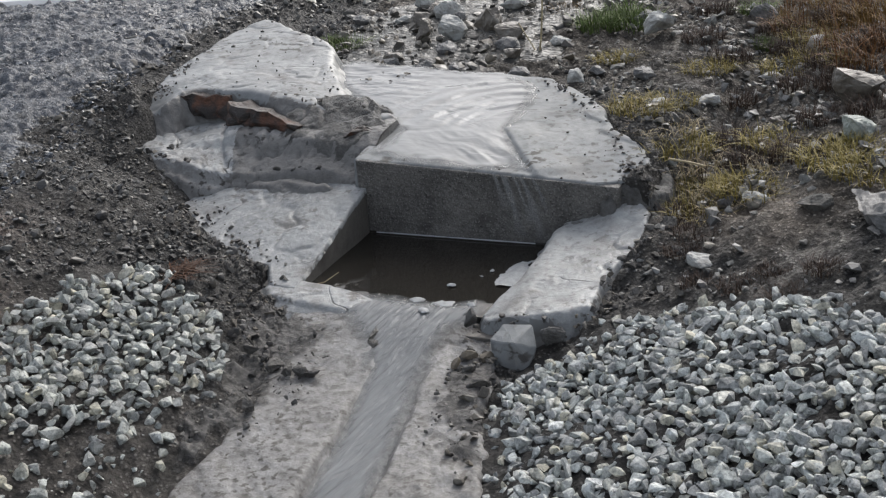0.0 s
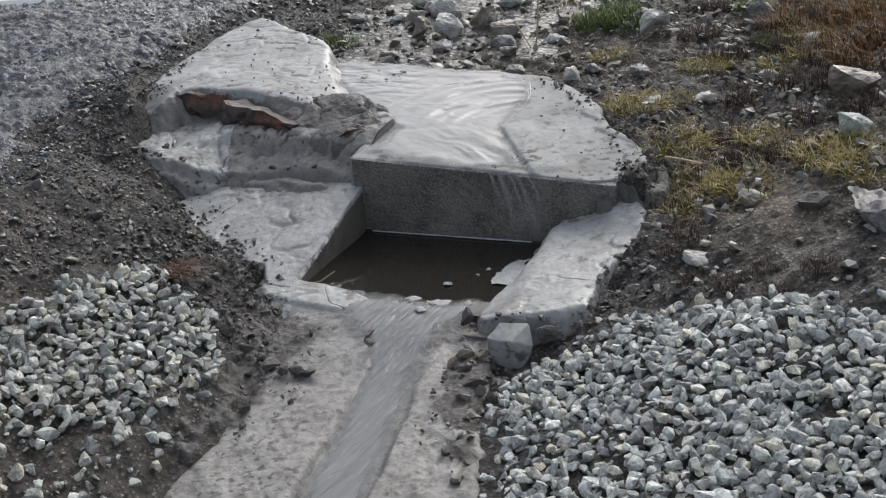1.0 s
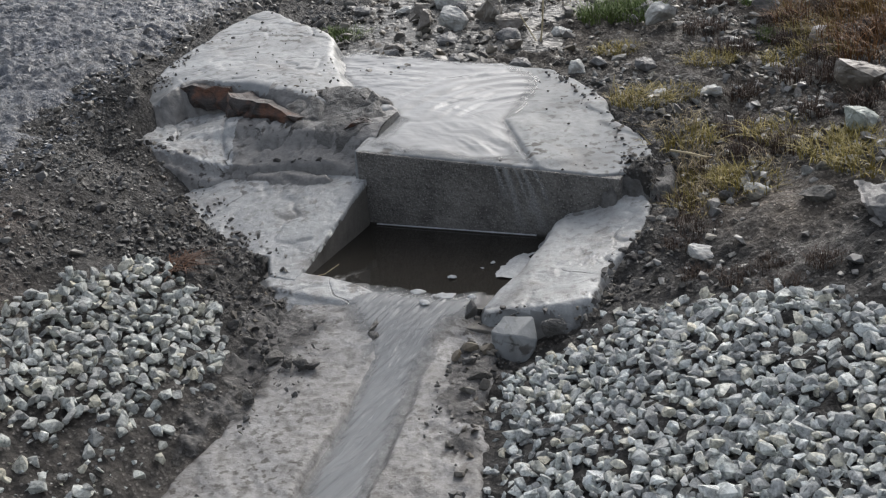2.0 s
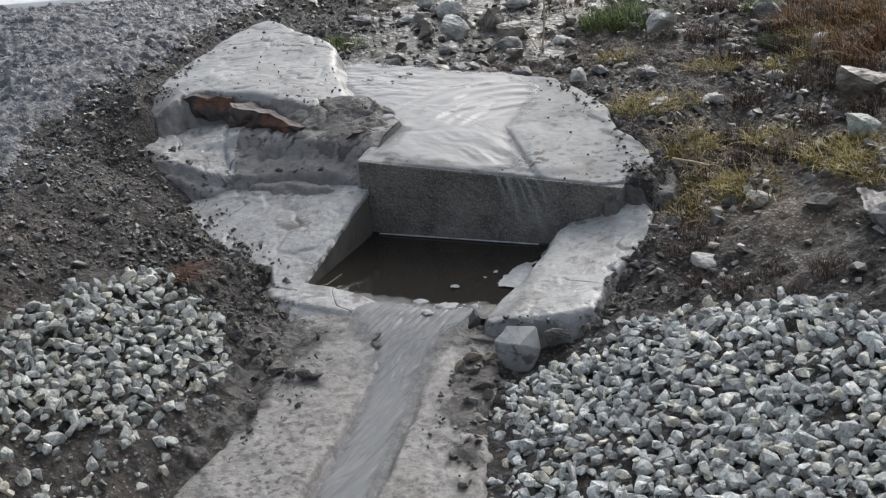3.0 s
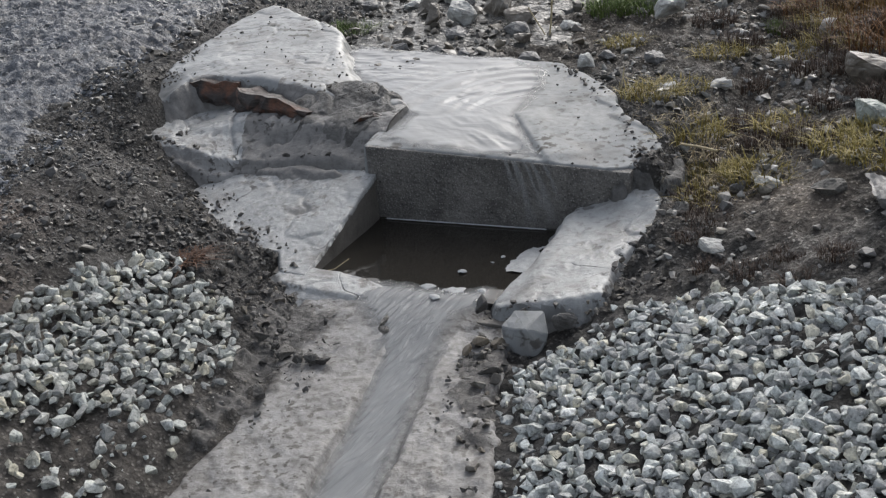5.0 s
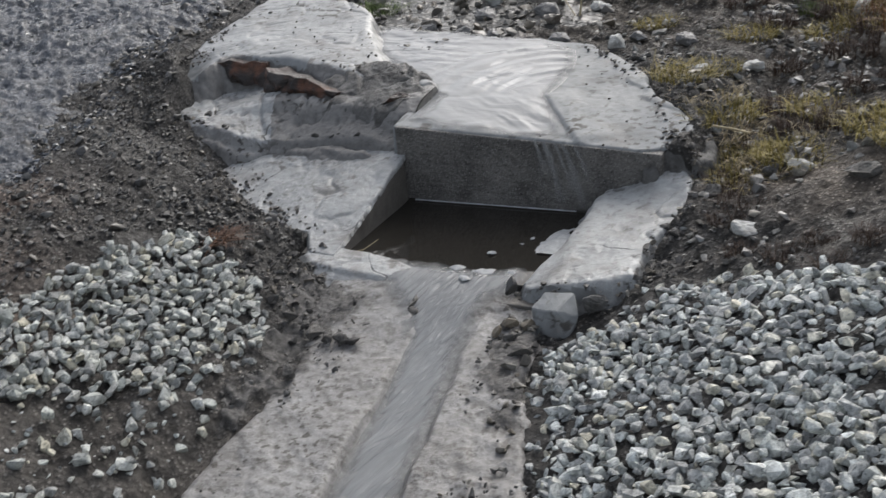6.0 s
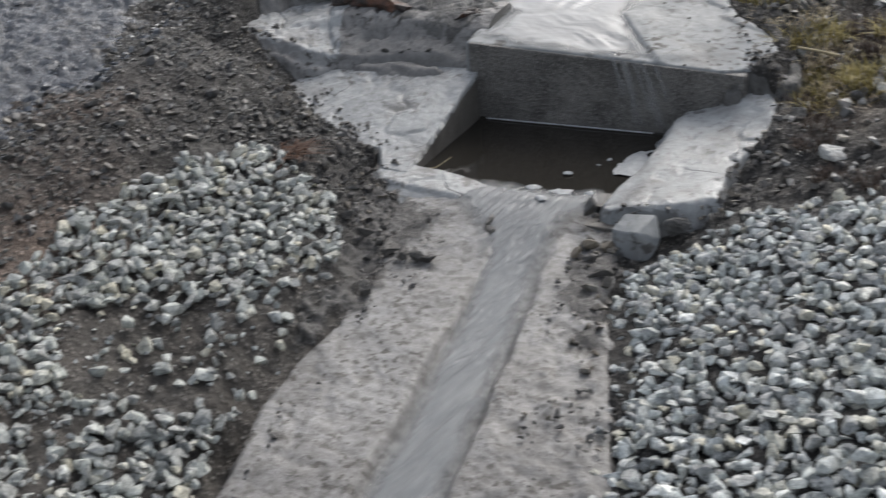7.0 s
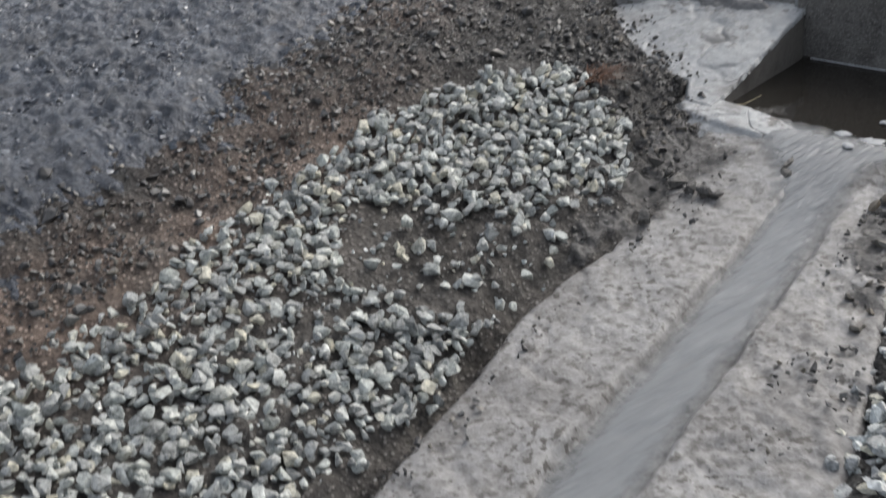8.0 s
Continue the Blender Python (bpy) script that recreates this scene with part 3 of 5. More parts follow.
part("ledge", patch("ledge", LEDGE,
     lambda x, y: ledge_top(x, y) + 0.006 * sstep(0.3, 0.6, np.abs(fbm(x, y, 5, 3, 71))), 0.005, 0.018, 0.0065, lambda x, y: 0.004 + 0.05 * sstep(-0.08, -0.25, x), 0.006, 5, 1, 0, x_most=0.003, crease=0.004), M_MORTAR, surround,
     "pale damp mortar ledge with scattered mud")


def shelf_top(x, y):
    flat = 0.275 + 0.07 * np.clip(y, 0, 1) - 0.015 * sstep(-0.3, -0.9, x) + 0.03 * sstep(0.10, 0.16, y + 0.06 * fbm(x, y, 5, 2, 73)) * sstep(-0.95, -0.6, x)
    return flat - 0.085 * sstep(0.22, 0.0, y + 0.03 * fbm(x, y, 6, 2, 74)) * sstep(-0.92, -0.42, x)


# the shelf's front takes the darker colour, for mud and painted-in shade
def shelf_muddy_shaded(x, y):
    return (inside(x, y, SHELF) < 0.0) | (x + 0.10 * fbm(x, y, 7, 3, 75) + 0.25 * y > -0.60)


for name, label, material, only in (("shelf", "pale mortar shelf specked with mud", M_MORTAR, lambda x, y: ~shelf_muddy_shaded(x, y)),
                                    ("shelf_front", "mud-washed broken front of the shelf, shade in its colour", M_MUDDY_SHADED, shelf_muddy_shaded)):
    part(name, patch(name, SHELF, shelf_top, 0.02, 0.15, 0.006, 0.022, 0.010, 6, 2, 1, slope=lambda x, y: 0.07 + 0.06 * sstep(-0.5, -0.8, x), x_most=-0.004, crease=0.011, only=only, terraces=0.10), material, surround, label)
part("shelf_step", patch("shelf_step", [(-0.54, 0.0), (-0.46, -0.055), (-0.34, -0.035), (-0.24, -0.06), (-0.10, -0.02), (-0.18, 0.03), (-0.45, 0.04)],
     lambda x, y: 0.180 + 0.02 * x + 0.25 * y, 0.016, 0.07, 0.006, 0.045, 0.010, 7, 21, 1, slope=0.08, x_most=-0.004, crease=0.009), M_MUDDY_SHADED, surround,
     "slumped muddy mortar lip under the shelf")
part("mud_smear", patch("mud_smear", [(-0.42, 0.12), (-0.14, 0.08), (-0.04, 0.16), (-0.06, 0.34), (-0.25, 0.48), (-0.5, 0.40)],
     lambda x, y: shelf_top(x, y) + 0.005 + 0.06 * sstep(0.2, 0.45, y), 0.02, 0.04, 0.006, 0.06, 0.014, 12, 31, 1, slope=0.05, crease=0.008), M_WING, surround,
     "grey brown mud smeared between slabs and apron")


def mound_top(x, y):
    return 0.40 + 0.075 * (y - 0.35) + 0.02 * sstep(-0.5, -1.0, x) - 0.05 * sstep(-0.6, -0.15, x) - 0.055 * sstep(0.50, 0.24, y) * sstep(-0.98, -1.12, x)


def mound_front(x, y):
    return (inside(x, y, MOUND) < -0.004 + 0.02 * fbm(x, y, 8, 2, 76)) & (y < 0.45) | (y + 0.12 * fbm(x, y, 6, 3, 77) < 0.40 - 0.5 * (x + 0.5)) & (x > -0.62)


for name, label, material, only in (("mound", "smooth pale mortar mound with mud specks", M_MOUND, lambda x, y: ~mound_front(x, y)),
                                    ("mound_front", "muddy rim of the mortar mound", M_MUDDY_SHADED, mound_front)):
    part(name, patch(name, MOUND, mound_top, 0.03, 0.12, 0.007, 0.04, 0.008, 5, 3, 1, slope=lambda x, y: 0.05 + 0.05 * sstep(-0.95, -1.1, x) + 0.06 * sstep(-0.6, -0.4, x), crease=0.003, only=only), material, surround, label)


def apron_top(x, y):
    return 0.287 - 0.053 * np.minimum(x, 1.0) * sstep(0.6, 0.0, y) - 0.031 * x * sstep(0.0, 0.6, y) + 0.075 * np.clip(y, 0, 2)


def apron_trowelled(x, y):
    # a ridge left by the trowel, and low swirls beside it
    side = (x - 0.42) * 0.82 + (y - 0.37) * 0.57
    along = (x - 0.42) * 0.57 - (y - 0.37) * 0.82
    ridge = 0.016 * sstep(-0.012, 0.010, side) * sstep(0.26, 0.02, side) * sstep(-0.06, 0.03, along) * sstep(0.46, 0.40, along)
    flakes = 0.007 * sstep(0.02, 0.09, fbm(x + 0.6 * y, y, 3.2, 3, 175)) * sstep(0.30, 0.5, x + 0.15 * y)
    return apron_top(x, y) + ridge + flakes


part("apron", patch("apron", APRON, apron_trowelled, 0.014, 0.12, 0.007, lambda x, y: 0.004 + 0.06 * sstep(0.1, 0.25, y), 0.005, 4, 4, 0, y_least=0.005, crease=0.0015), M_TROWEL, surround,
     "smooth trowelled apron sloping to the basin")
part("wing", patch("wing", [(0.87, 0.03), (0.93, 0.02), (1.02, 0.02), (1.10, 0.05), (1.12, 0.18), (1.02, 0.31), (0.94, 0.26), (0.90, 0.12)],
     lambda x, y: apron_top(x, y) - 0.022 - 0.03 * sstep(0.98, 1.14, x), 0.02, 0.18, 0.006, 0.035, 0.016, 11, 12, 1, slope=0.055, crease=0.010, terraces=0.1), M_WING, surround,
     "dark wet mortar shoulder at the wall's end")


def curb_top(x, y):
    return 0.112 + 0.11 * np.clip(y, -1, 0.15) + 0.05 * (x - 0.85) - 0.02 * sstep(0.80, 0.70, x) + 0.045 * sstep(-0.16, 0.04, y) * sstep(0.80, 1.0, x)


def curb_reach(x, y):
    return 0.035 + 0.085 * sstep(0.77, 0.73, x) * sstep(-0.62, -0.52, y) + 0.015 * sstep(-0.55, -0.62, y) + 0.055 * sstep(0.98, 1.05, x) * sstep(-0.6, -0.5, y)


for name, label, material, only in (("curb", "wet pale mortar curb beside the pool", M_MORTAR, lambda x, y: (inside(x, y, CURB) >= 0.0) | (y > -0.60)),
                                    ("curb_front", "grey broken front of the curb", M_TROWEL, lambda x, y: (inside(x, y, CURB) < 0.0) & (y <= -0.60))):
    part(name, patch(name, CURB, curb_top, 0.020, 0.14, 0.0055, lambda x, y: 0.02 + 0.05 * sstep(0.9, 1.0, x), 0.010, 5, 5, 1, slope=curb_reach, crease=0.0045, only=only, terraces=0.07), material, surround, label)
part("sill", patch("sill", [(-0.12, -0.50), (0.0, -0.515), (0.10, -0.51), (0.20, -0.525), (0.29, -0.555), (0.35, -0.60), (0.27, -0.65), (0.06, -0.66), (-0.12, -0.63)],
     lambda x, y: 0.030 - 0.070 * np.clip(x, 0, 1) + 0.10 * (y + 0.54), 0.022, 0.06, 0.006, 0.012, 0.005, 5, 6, 1, slope=0.12, crease=0.003), M_MORTAR, surround,
     "rounded mortar sill at the basin's outlet")

# ---- outlet strip with its groove ----


def groove_sides(y):
    return (np.interp(y, [-5, -2.27, -2.12, -1.8, -1.64, -1.41, -1.17, -0.75, -0.6], [1.2, 0.645, 0.605, 0.565, 0.545, 0.503, 0.485, 0.42, 0.36]),
            np.interp(y, [-5, -2.16, -1.95, -1.72, -1.55, -1.33, -1.1, -0.97, -0.69, -0.6], [1.5, 0.838, 0.80, 0.765, 0.735, 0.698, 0.662, 0.635, 0.61, 0.68]))


def groove(x, y):
    """Depth factor of the groove: 1 in its bed."""
    a, b = groove_sides(y)
    wob = 0.010 * fbm(x, y, 9, 2, 33)
    return sstep(-0.010, 0.018, np.minimum(x + wob - a, b - x + wob))


def outlet_bed(y):
    return channel_floor(y) + 0.02 + 0.034 * sstep(-1.05, -0.58, y)


def groove_depth(y):
    return 0.034 * sstep(-0.62, -1.5, y)


def strip_top(x, y):
    crumb = sstep(0.62, 0.75, x - 0.17 * (-1 - y)) * 0.010
    return outlet_bed(y) - 0.034 * sstep(-1.05, -0.58, y) * sstep(0.60, 0.70, x) - groove_depth(y) * groove(x, y) + crumb * fbm(x, y, 25, 3, 29)


def strip_or_land(x, y):
    soil = rough_land(x, y)
    return np.where(inside(x, y, STRIP) > 0.0, np.maximum(strip_top(x, y), soil), soil)


strip = thing("channel_strip", None, None, "muddy grey mortar strip with a shallow drainage groove", "drain channel")
for name, label, only in (
        ("flank", "mottled pale mortar flank", lambda x, y: x < groove_sides(y)[0]),
        ("groove_bed", "smooth worn groove bed", lambda x, y: (x >= groove_sides(y)[0]) & (x <= groove_sides(y)[1])),
        ("flank", "muddy brownish mortar flank", lambda x, y: x > groove_sides(y)[1])):
    part(name, patch(name, STRIP, strip_top, 0.012, 0.06, 0.009, lambda x, y: 0.012 + 0.035 * sstep(-1.5, -1.1, y), 0.007, 9, 7, slope=0.03, crease=0.003, only=only), M_STRIP, strip, label)
FLOW = [(0.22, -0.50), (0.34, -0.505), (0.45, -0.52), (0.56, -0.515), (0.63, -0.47), (0.70, -0.54), (0.68, -0.64), (0.615, -0.72), (0.64, -0.97), (0.67, -1.1), (0.705, -1.33), (0.745, -1.55), (0.81, -1.95), (0.85, -2.16), (1.5, -5.0), (1.2, -5.0), (0.635, -2.27), (0.595, -2.12), (0.535, -1.64), (0.49, -1.41), (0.46, -1.17), (0.42, -0.95), (0.34, -0.80), (0.22, -0.70), (0.16, -0.60)]


def flow_top(x, y):
    bed = outlet_bed(y) - groove_depth(y)
    streaks = 0.0012 * np.sin(80 * (x - 0.28 * y) + 12 * fbm(x, 0.35 * y, 7, 3, 12)) * vnoise(x * 9, y * 4, 11) + 0.0026 * fbm((x - 0.28 * y) * 2.2, y * 0.5, 12, 3, 13)
    over = sstep(-0.66, -0.57, y)
    return (bed + 0.010) * (1 - over) + 0.006 * over + streaks * sstep(-0.62, -1.0, y)


thing("channel_water", patch("channel_water", FLOW, flow_top, 0.012, 0.02, 0.006, 0.014, 0.0008, 16, 8, 1), M_FLOW,
      "milky grey water running down the groove", "water", kind="structure")
for outline, label in (([(-0.10, -0.66), (0.06, -0.70), (0.22, -0.72), (0.24, -0.80), (0.17, -0.95), (0.25, -1.25), (0.22, -1.45), (0.12, -1.55), (0.06, -1.3), (0.0, -1.05), (-0.06, -0.85)], "brown mud film creeping over the mortar strip"),
                       ([(0.70, -0.68), (0.76, -0.68), (0.78, -0.84), (0.86, -0.90), (0.90, -1.1), (0.93, -1.3), (0.86, -1.36), (0.76, -1.15), (0.68, -0.9)], "muddy rubble film between strip and gravel")):
    thing("mud_film", patch("mud_film", outline, lambda x, y: strip_or_land(x, y) + 0.006 + 0.008 * fbm(x, y, 28, 3, 44, 0.7), 0.06, 0.008, 0.008, 0.10, 0.010, 14, 41, 1), M_MUDFILM,
          label, "mud", kind="structure")
SHEET = [(-0.02, 0.002), (0.67, 0.002), (0.58, 0.16), (0.44, 0.36), (0.46, 0.60), (0.40, 0.95), (-0.25, 1.02), (-0.62, 1.05), (-0.50, 0.70), (-0.10, 0.42), (0.02, 0.22)]


def sheet_top(x, y):
    r = np.hypot(x - 0.44, (y - 0.34) * 0.9)
    turn = np.arctan2(y - 0.34, x - 0.44)
    swirl = sstep(0.10, 0.2, r) * sstep(0.62, 0.48, r) * sstep(0.9, 1.4, turn) * sstep(3.3, 2.7, turn)
    waves = (0.0016 * np.sin(85 * r + 6 * fbm(x, y, 3, 3, 14)) + 0.0075 * (vnoise(r * 34 + 3 * fbm(x, y, 3, 2, 20), turn * 1.6, 21) - 0.5)) * swirl
    falls = sstep(0.42, 0.1, y) * sstep(0.15, 0.45, x + 0.3 * y)
    waves = waves + 0.0030 * fbm((y + 0.75 * x) * 1.6, (x - 0.75 * y) * 0.35, 12, 3, 16) * (0.3 + 1.8 * falls) * (1 - 0.8 * swirl) + 0.004 * fbm(x, y, 5, 2, 18) * (1 - swirl)
    top_left = sstep(0.45, 0.75, y) * sstep(0.1, -0.25, x)
    waves = waves + 0.006 * fbm(x * 0.7, y * 1.8, 16, 3, 19) * top_left
    return apron_top(x, y) + 0.0075 + waves * (0.35 + 0.65 * sstep(0.0, 0.10, y))


thing("apron_water", patch("apron_water", SHEET, sheet_top, 0.03, 0.012, 0.006, 0.04, 0.0015, 8, 9, 1, y_least=0.002), M_SHEET,
      "thin glistening sheet of water over the mortar apron", "water", kind="structure")
thing("brook", patch("brook", BROOK, lambda x, y: land(x, y) + 0.005 + 0.010 * fbm(x, y, 22, 2, 15), 0.03, 0.03, 0.011, 0.08, 0.007, 7, 10, 1), M_BROOK,
      "shallow rippling brook among stones and soil", "water", kind="structure")
thing("puddle", patch("puddle", [(-4.6, 1.15), (-2.85, 1.50), (-2.25, 1.86), (-2.0, 2.6), (-4.5, 2.6)], lambda x, y: land(x, y) * 0 + 0.565, 0.02, 0.03, 0.03, 0.05, 0.0, 4, 16), M_PUDDLE,
      "shallow puddle on the gravel road, coloured pale for reflected sky", "water", kind="structure")


# ---- stones ----
def stone_shape(seed, count=13, aspect=(1.0, 0.78, 0.58), boxy=0.55, chips=0.0):
    r = random.Random(seed)
    bm = bmesh.new()
    for _ in range(count):
        p = Vector([r.gauss(0, 1) for _ in range(3)]).normalized()
        big = max(abs(p.x), abs(p.y), abs(p.z))
        p = p * (1 - boxy) + p / big * boxy * 0.85
        p *= r.uniform(0.82, 1.0)
        bm.verts.new((p.x * aspect[0] * 0.5, p.y * aspect[1] * 0.5, p.z * aspect[2] * 0.5))
    hull = bmesh.ops.convex_hull(bm, input=bm.verts[:])
    loose = [v for v in bm.verts if not v.link_faces]
    bmesh.ops.delete(bm, geom=loose, context="VERTS")
    bmesh.ops.recalc_face_normals(bm, faces=bm.faces[:])
    if chips:
        bmesh.ops.subdivide_edges(bm, edges=bm.edges[:], cuts=1, use_grid_fill=True)
        bmesh.ops.smooth_vert(bm, verts=bm.verts[:], factor=0.24, use_axis_x=True, use_axis_y=True, use_axis_z=True)
        bmesh.ops.triangulate(bm, faces=bm.faces[:])
        for v in bm.verts:
            v.co *= 1.15 + r.uniform(-chips, chips)
    co = np.array([v.co[:] for v in bm.verts])
    bm.verts.index_update()
    faces = np.array([[v.index for v in f.verts] for f in bm.faces])
    bm.free()
    return co, faces


SHAPES = [stone_shape(s, 9 + s % 3, (1.0, 0.66 + 0.06 * (s % 5), 0.48 + 0.06 * (s % 4)), 0.6, 0.05) for s in range(28)]


SMALL = [stone_shape(s + 100, 8, (1.0, 0.8, 0.6), 0.3) for s in range(14)]


def turns(n, flat=0.5):
    """Random turns; flat: how far the stones lie on their broad side."""
    out = np.empty((n, 3, 3))
    for i in range(n):
        tilt = rng.normal(0, flat)
        out[i] = np.array(Euler((tilt, rng.normal(0, flat), rng.uniform(0, 6.283))).to_matrix())
    return out


def heap(name, places, sizes, flat=0.5, shapes=SHAPES):
    """Many stones joined into one mesh."""
    co, fa, base = [], [], 0
    rot = turns(len(places), flat)
    for i, (p, s) in enumerate(zip(places, sizes)):
        c, f = shapes[int(rng.integers(len(shapes)))]
        co.append((c * s) @ rot[i].T + p)
        fa.append(f + base)
        base += len(c)
    return solid_mesh(name, np.concatenate(co), np.concatenate(fa))


def scatter(outline, gap, chance):
    """Jittered places inside an outline, thinned by chance(x, y)."""
    pts = np.array(outline)
    lo, hi = pts.min(0), pts.max(0)
    X, Y = np.meshgrid(np.arange(lo[0], hi[0], gap), np.arange(lo[1], hi[1], gap))
    x = (X + rng.uniform(-0.45, 0.45, X.shape) * gap).ravel()
    y = (Y + rng.uniform(-0.45, 0.45, X.shape) * gap).ravel()
    ok = (inside(x, y, rounded(outline, 1)) + 0.05 * fbm(x, y, 7, 2, 70) > 0) & (rng.random(x.size) < chance(x, y))
    return x[ok], y[ok]


def gravel_bed(name, outline, gap, size, chance, pile, near_box, label, material):
    x, y = scatter(outline, gap, chance)
    x2, y2 = scatter(outline, gap * 1.25, lambda a, b: chance(a, b) ** 2 * 0.8)
    z = land(x, y) + pile(x, y) + 0.002
    z2 = land(x2, y2) + pile(x2, y2) + 0.022
    x, y, z = np.concatenate([x, x2]), np.concatenate([y, y2]), np.concatenate([z, z2])
    s = size * np.clip(rng.lognormal(0, 0.24, x.size), 0.5, 1.6)
    z = z + rng.normal(0, 0.006, x.size)
    P = np.stack([x, y, z], -1)
    picked = np.flatnonzero((x > near_box[0]) & (x < near_box[1]) & (y > near_box[2]) & (y < near_box[3]))[:300]
    rest = np.setdiff1d(np.arange(x.size), picked)
    bed = thing(name, heap(name, P[rest], s[rest], 0.55), material, label, "gravel", kind="stuff")
    return bed, P[picked], s[picked]




def left_chance(x, y):
    hollow = np.hypot((x + 0.02) / 0.20, (y + 1.80) / 0.30) + 0.5 * fbm(x, y, 6, 2, 81)
    hollow2 = np.hypot((x - 0.12) / 0.13, (y + 1.42) / 0.25)
    thin = sstep(0.62, 0.30, vnoise(x * 7, y * 7, 84)) * 0.25
    return np.clip(0.23 + 0.9 * sstep(0.8, 1.15, hollow) - thin, 0.15, 1) * np.clip(0.3 + sstep(0.7, 1.2, hollow2), 0, 1)


def right_chance(x, y):
    bare = np.hypot((x - 1.80) / 0.05, (y + 1.24) / 0.05)
    rim = sstep(-0.02, 0.12, inside(x, y, RIGHT_BED))
    return np.clip(0.1 + sstep(0.8, 1.2, bare), 0, 1) * (0.35 + 0.65 * rim)


left_bed, left_near, left_sizes = gravel_bed("gravel_bed", LEFT_BED, 0.0272, 0.042, left_chance, lambda x, y: 0.012 * sstep(0.0, 0.12, inside(x, y, LEFT_BED)),
    (-0.4, 0.3, -2.75, -2.05), "loose bed of grey crushed stone on the bank", M_DUSTY)
right_bed, right_near, right_sizes = gravel_bed("gravel_bed", RIGHT_BED, 0.0262, 0.0415, right_chance, lambda x, y: 0.03 * sstep(0.0, 0.2, inside(x, y, RIGHT_BED)),
    (0.9, 1.9, -1.65, -1.1), "loose heap of wet blue-grey crushed stone", M_STONE)

# pebbles and clods
HILL = [(1.02, -0.45), (1.12, 0.15), (1.06, 0.35), (0.75, 0.66), (0.45, 0.95), (0.35, 1.3), (0.55, 1.6), (0.45, 2.3), (2.4, 2.3), (2.4, -0.75), (1.5, -0.55)]
x, y = scatter(HILL, 0.021, lambda a, b: 0.8 * np.clip(0.45 + 0.9 * fbm(a, b, 3, 3, 91), 0, 1) * (0.5 + 0.5 * sstep(-0.15, 0.15, b)))
s = np.clip(rng.lognormal(-3.9, 0.6, x.size), 0.007, 0.07)
thing("hillside_pebbles", heap("hillside_pebbles", np.stack([x, y, rough_land(x, y) + 0.12 * s], -1), s, 0.4, SMALL), M_PEBBLE,
      "mixed small stones scattered over the stony slope", "pebbles", kind="stuff")
x, y = scatter(HILL, 0.045, lambda a, b: 0.55 * np.clip(0.5 + 1.0 * fbm(a, b, 3, 3, 95), 0, 1) * (0.3 + 0.7 * sstep(-0.15, 0.15, b)))
s = np.clip(rng.lognormal(-3.45, 0.4, x.size), 0.015, 0.075)
thing("hillside_stones", heap("hillside_stones", np.stack([x, y, rough_land(x, y) + 0.12 * s], -1), s, 0.4), M_HILLSTONE,
      "weathered broken stones scattered over the slope", "stones", kind="stuff")
BANK = [(-1.5, 0.45), (-1.16, 0.3), (-1.05, 0.02), (-0.70, -0.1), (-0.40, -0.46), (-0.12, -0.50), (-0.10, -0.64), (0.08, -0.74), (0.14, -1.0), (0.16, -1.6), (-0.1, -0.9), (-0.45, -0.84), (-0.52, -1.3), (-0.40, -2.3), (-0.30, -3.2), (-0.72, -3.2), (-0.9, -1.6), (-1.15, -0.8), (-1.48, -0.1)]
VERGE = [(-1.72, 0.30), (-1.26, 0.28), (-1.33, 0.80), (-1.34, 1.30), (-1.16, 1.50), (-0.85, 1.42), (-0.95, 1.9), (-0.9, 2.3), (-1.9, 2.3), (-1.66, 1.2)]
x, y = scatter(VERGE, 0.026, lambda a, b: 0.85 * np.clip(0.6 + 0.9 * fbm(a, b, 4, 3, 99), 0, 1))
s = np.clip(rng.lognormal(-3.75, 0.5, x.size), 0.012, 0.075)
thing("verge_rubble", heap("verge_rubble", np.stack([x, y, rough_land(x, y) + 0.15 * s], -1), s, 0.5), M_BANKPEB,
      "dark broken stones on the verge below the road", "rubble", kind="stuff")
x, y = scatter(BANK, 0.0145, lambda a, b: 0.8 * np.clip(0.5 + 0.8 * fbm(a, b, 4, 3, 92), 0, 1))
s = np.clip(rng.lognormal(-4.35, 0.45, x.size), 0.006, 0.032)
thing("bank_pebbles", heap("bank_pebbles", np.stack([x, y, rough_land(x, y) + 0.1 * s], -1), s, 0.4, SMALL), M_BANKPEB,
      "small dark stones trodden into the muddy bank", "pebbles", kind="stuff")
x, y = scatter(BANK, 0.026, lambda a, b: 0.75 * np.clip(0.5 + 0.9 * fbm(a, b, 4, 3, 96), 0, 1))
s = np.clip(rng.lognormal(-3.85, 0.42, x.size), 0.012, 0.055)
thing("bank_rubble", heap("bank_rubble", np.stack([x, y, rough_land(x, y) + 0.12 * s], -1), s, 0.5), M_BANKPEB,
      "dark broken stones bedded in the muddy bank", "rubble", kind="stuff")
x, y = scatter([(-0.42, -1.2), (0.12, -1.1), (0.16, -1.6), (0.24, -2.1), (0.32, -2.7), (-0.30, -2.8), (-0.46, -2.0)], 0.026, lambda a, b: 0.38 * np.clip(0.5 + 1.0 * fbm(a, b, 5, 2, 89), 0, 1))
s = np.clip(rng.lognormal(-4.15, 0.4, x.size), 0.008, 0.03)
thing("stone_chips", heap("stone_chips", np.stack([x, y, rough_land(x, y) + 0.12 * s], -1), s, 0.5, SMALL), M_STONE,
      "small grey stone chips strewn over the muddy bank", "gravel", kind="stuff")
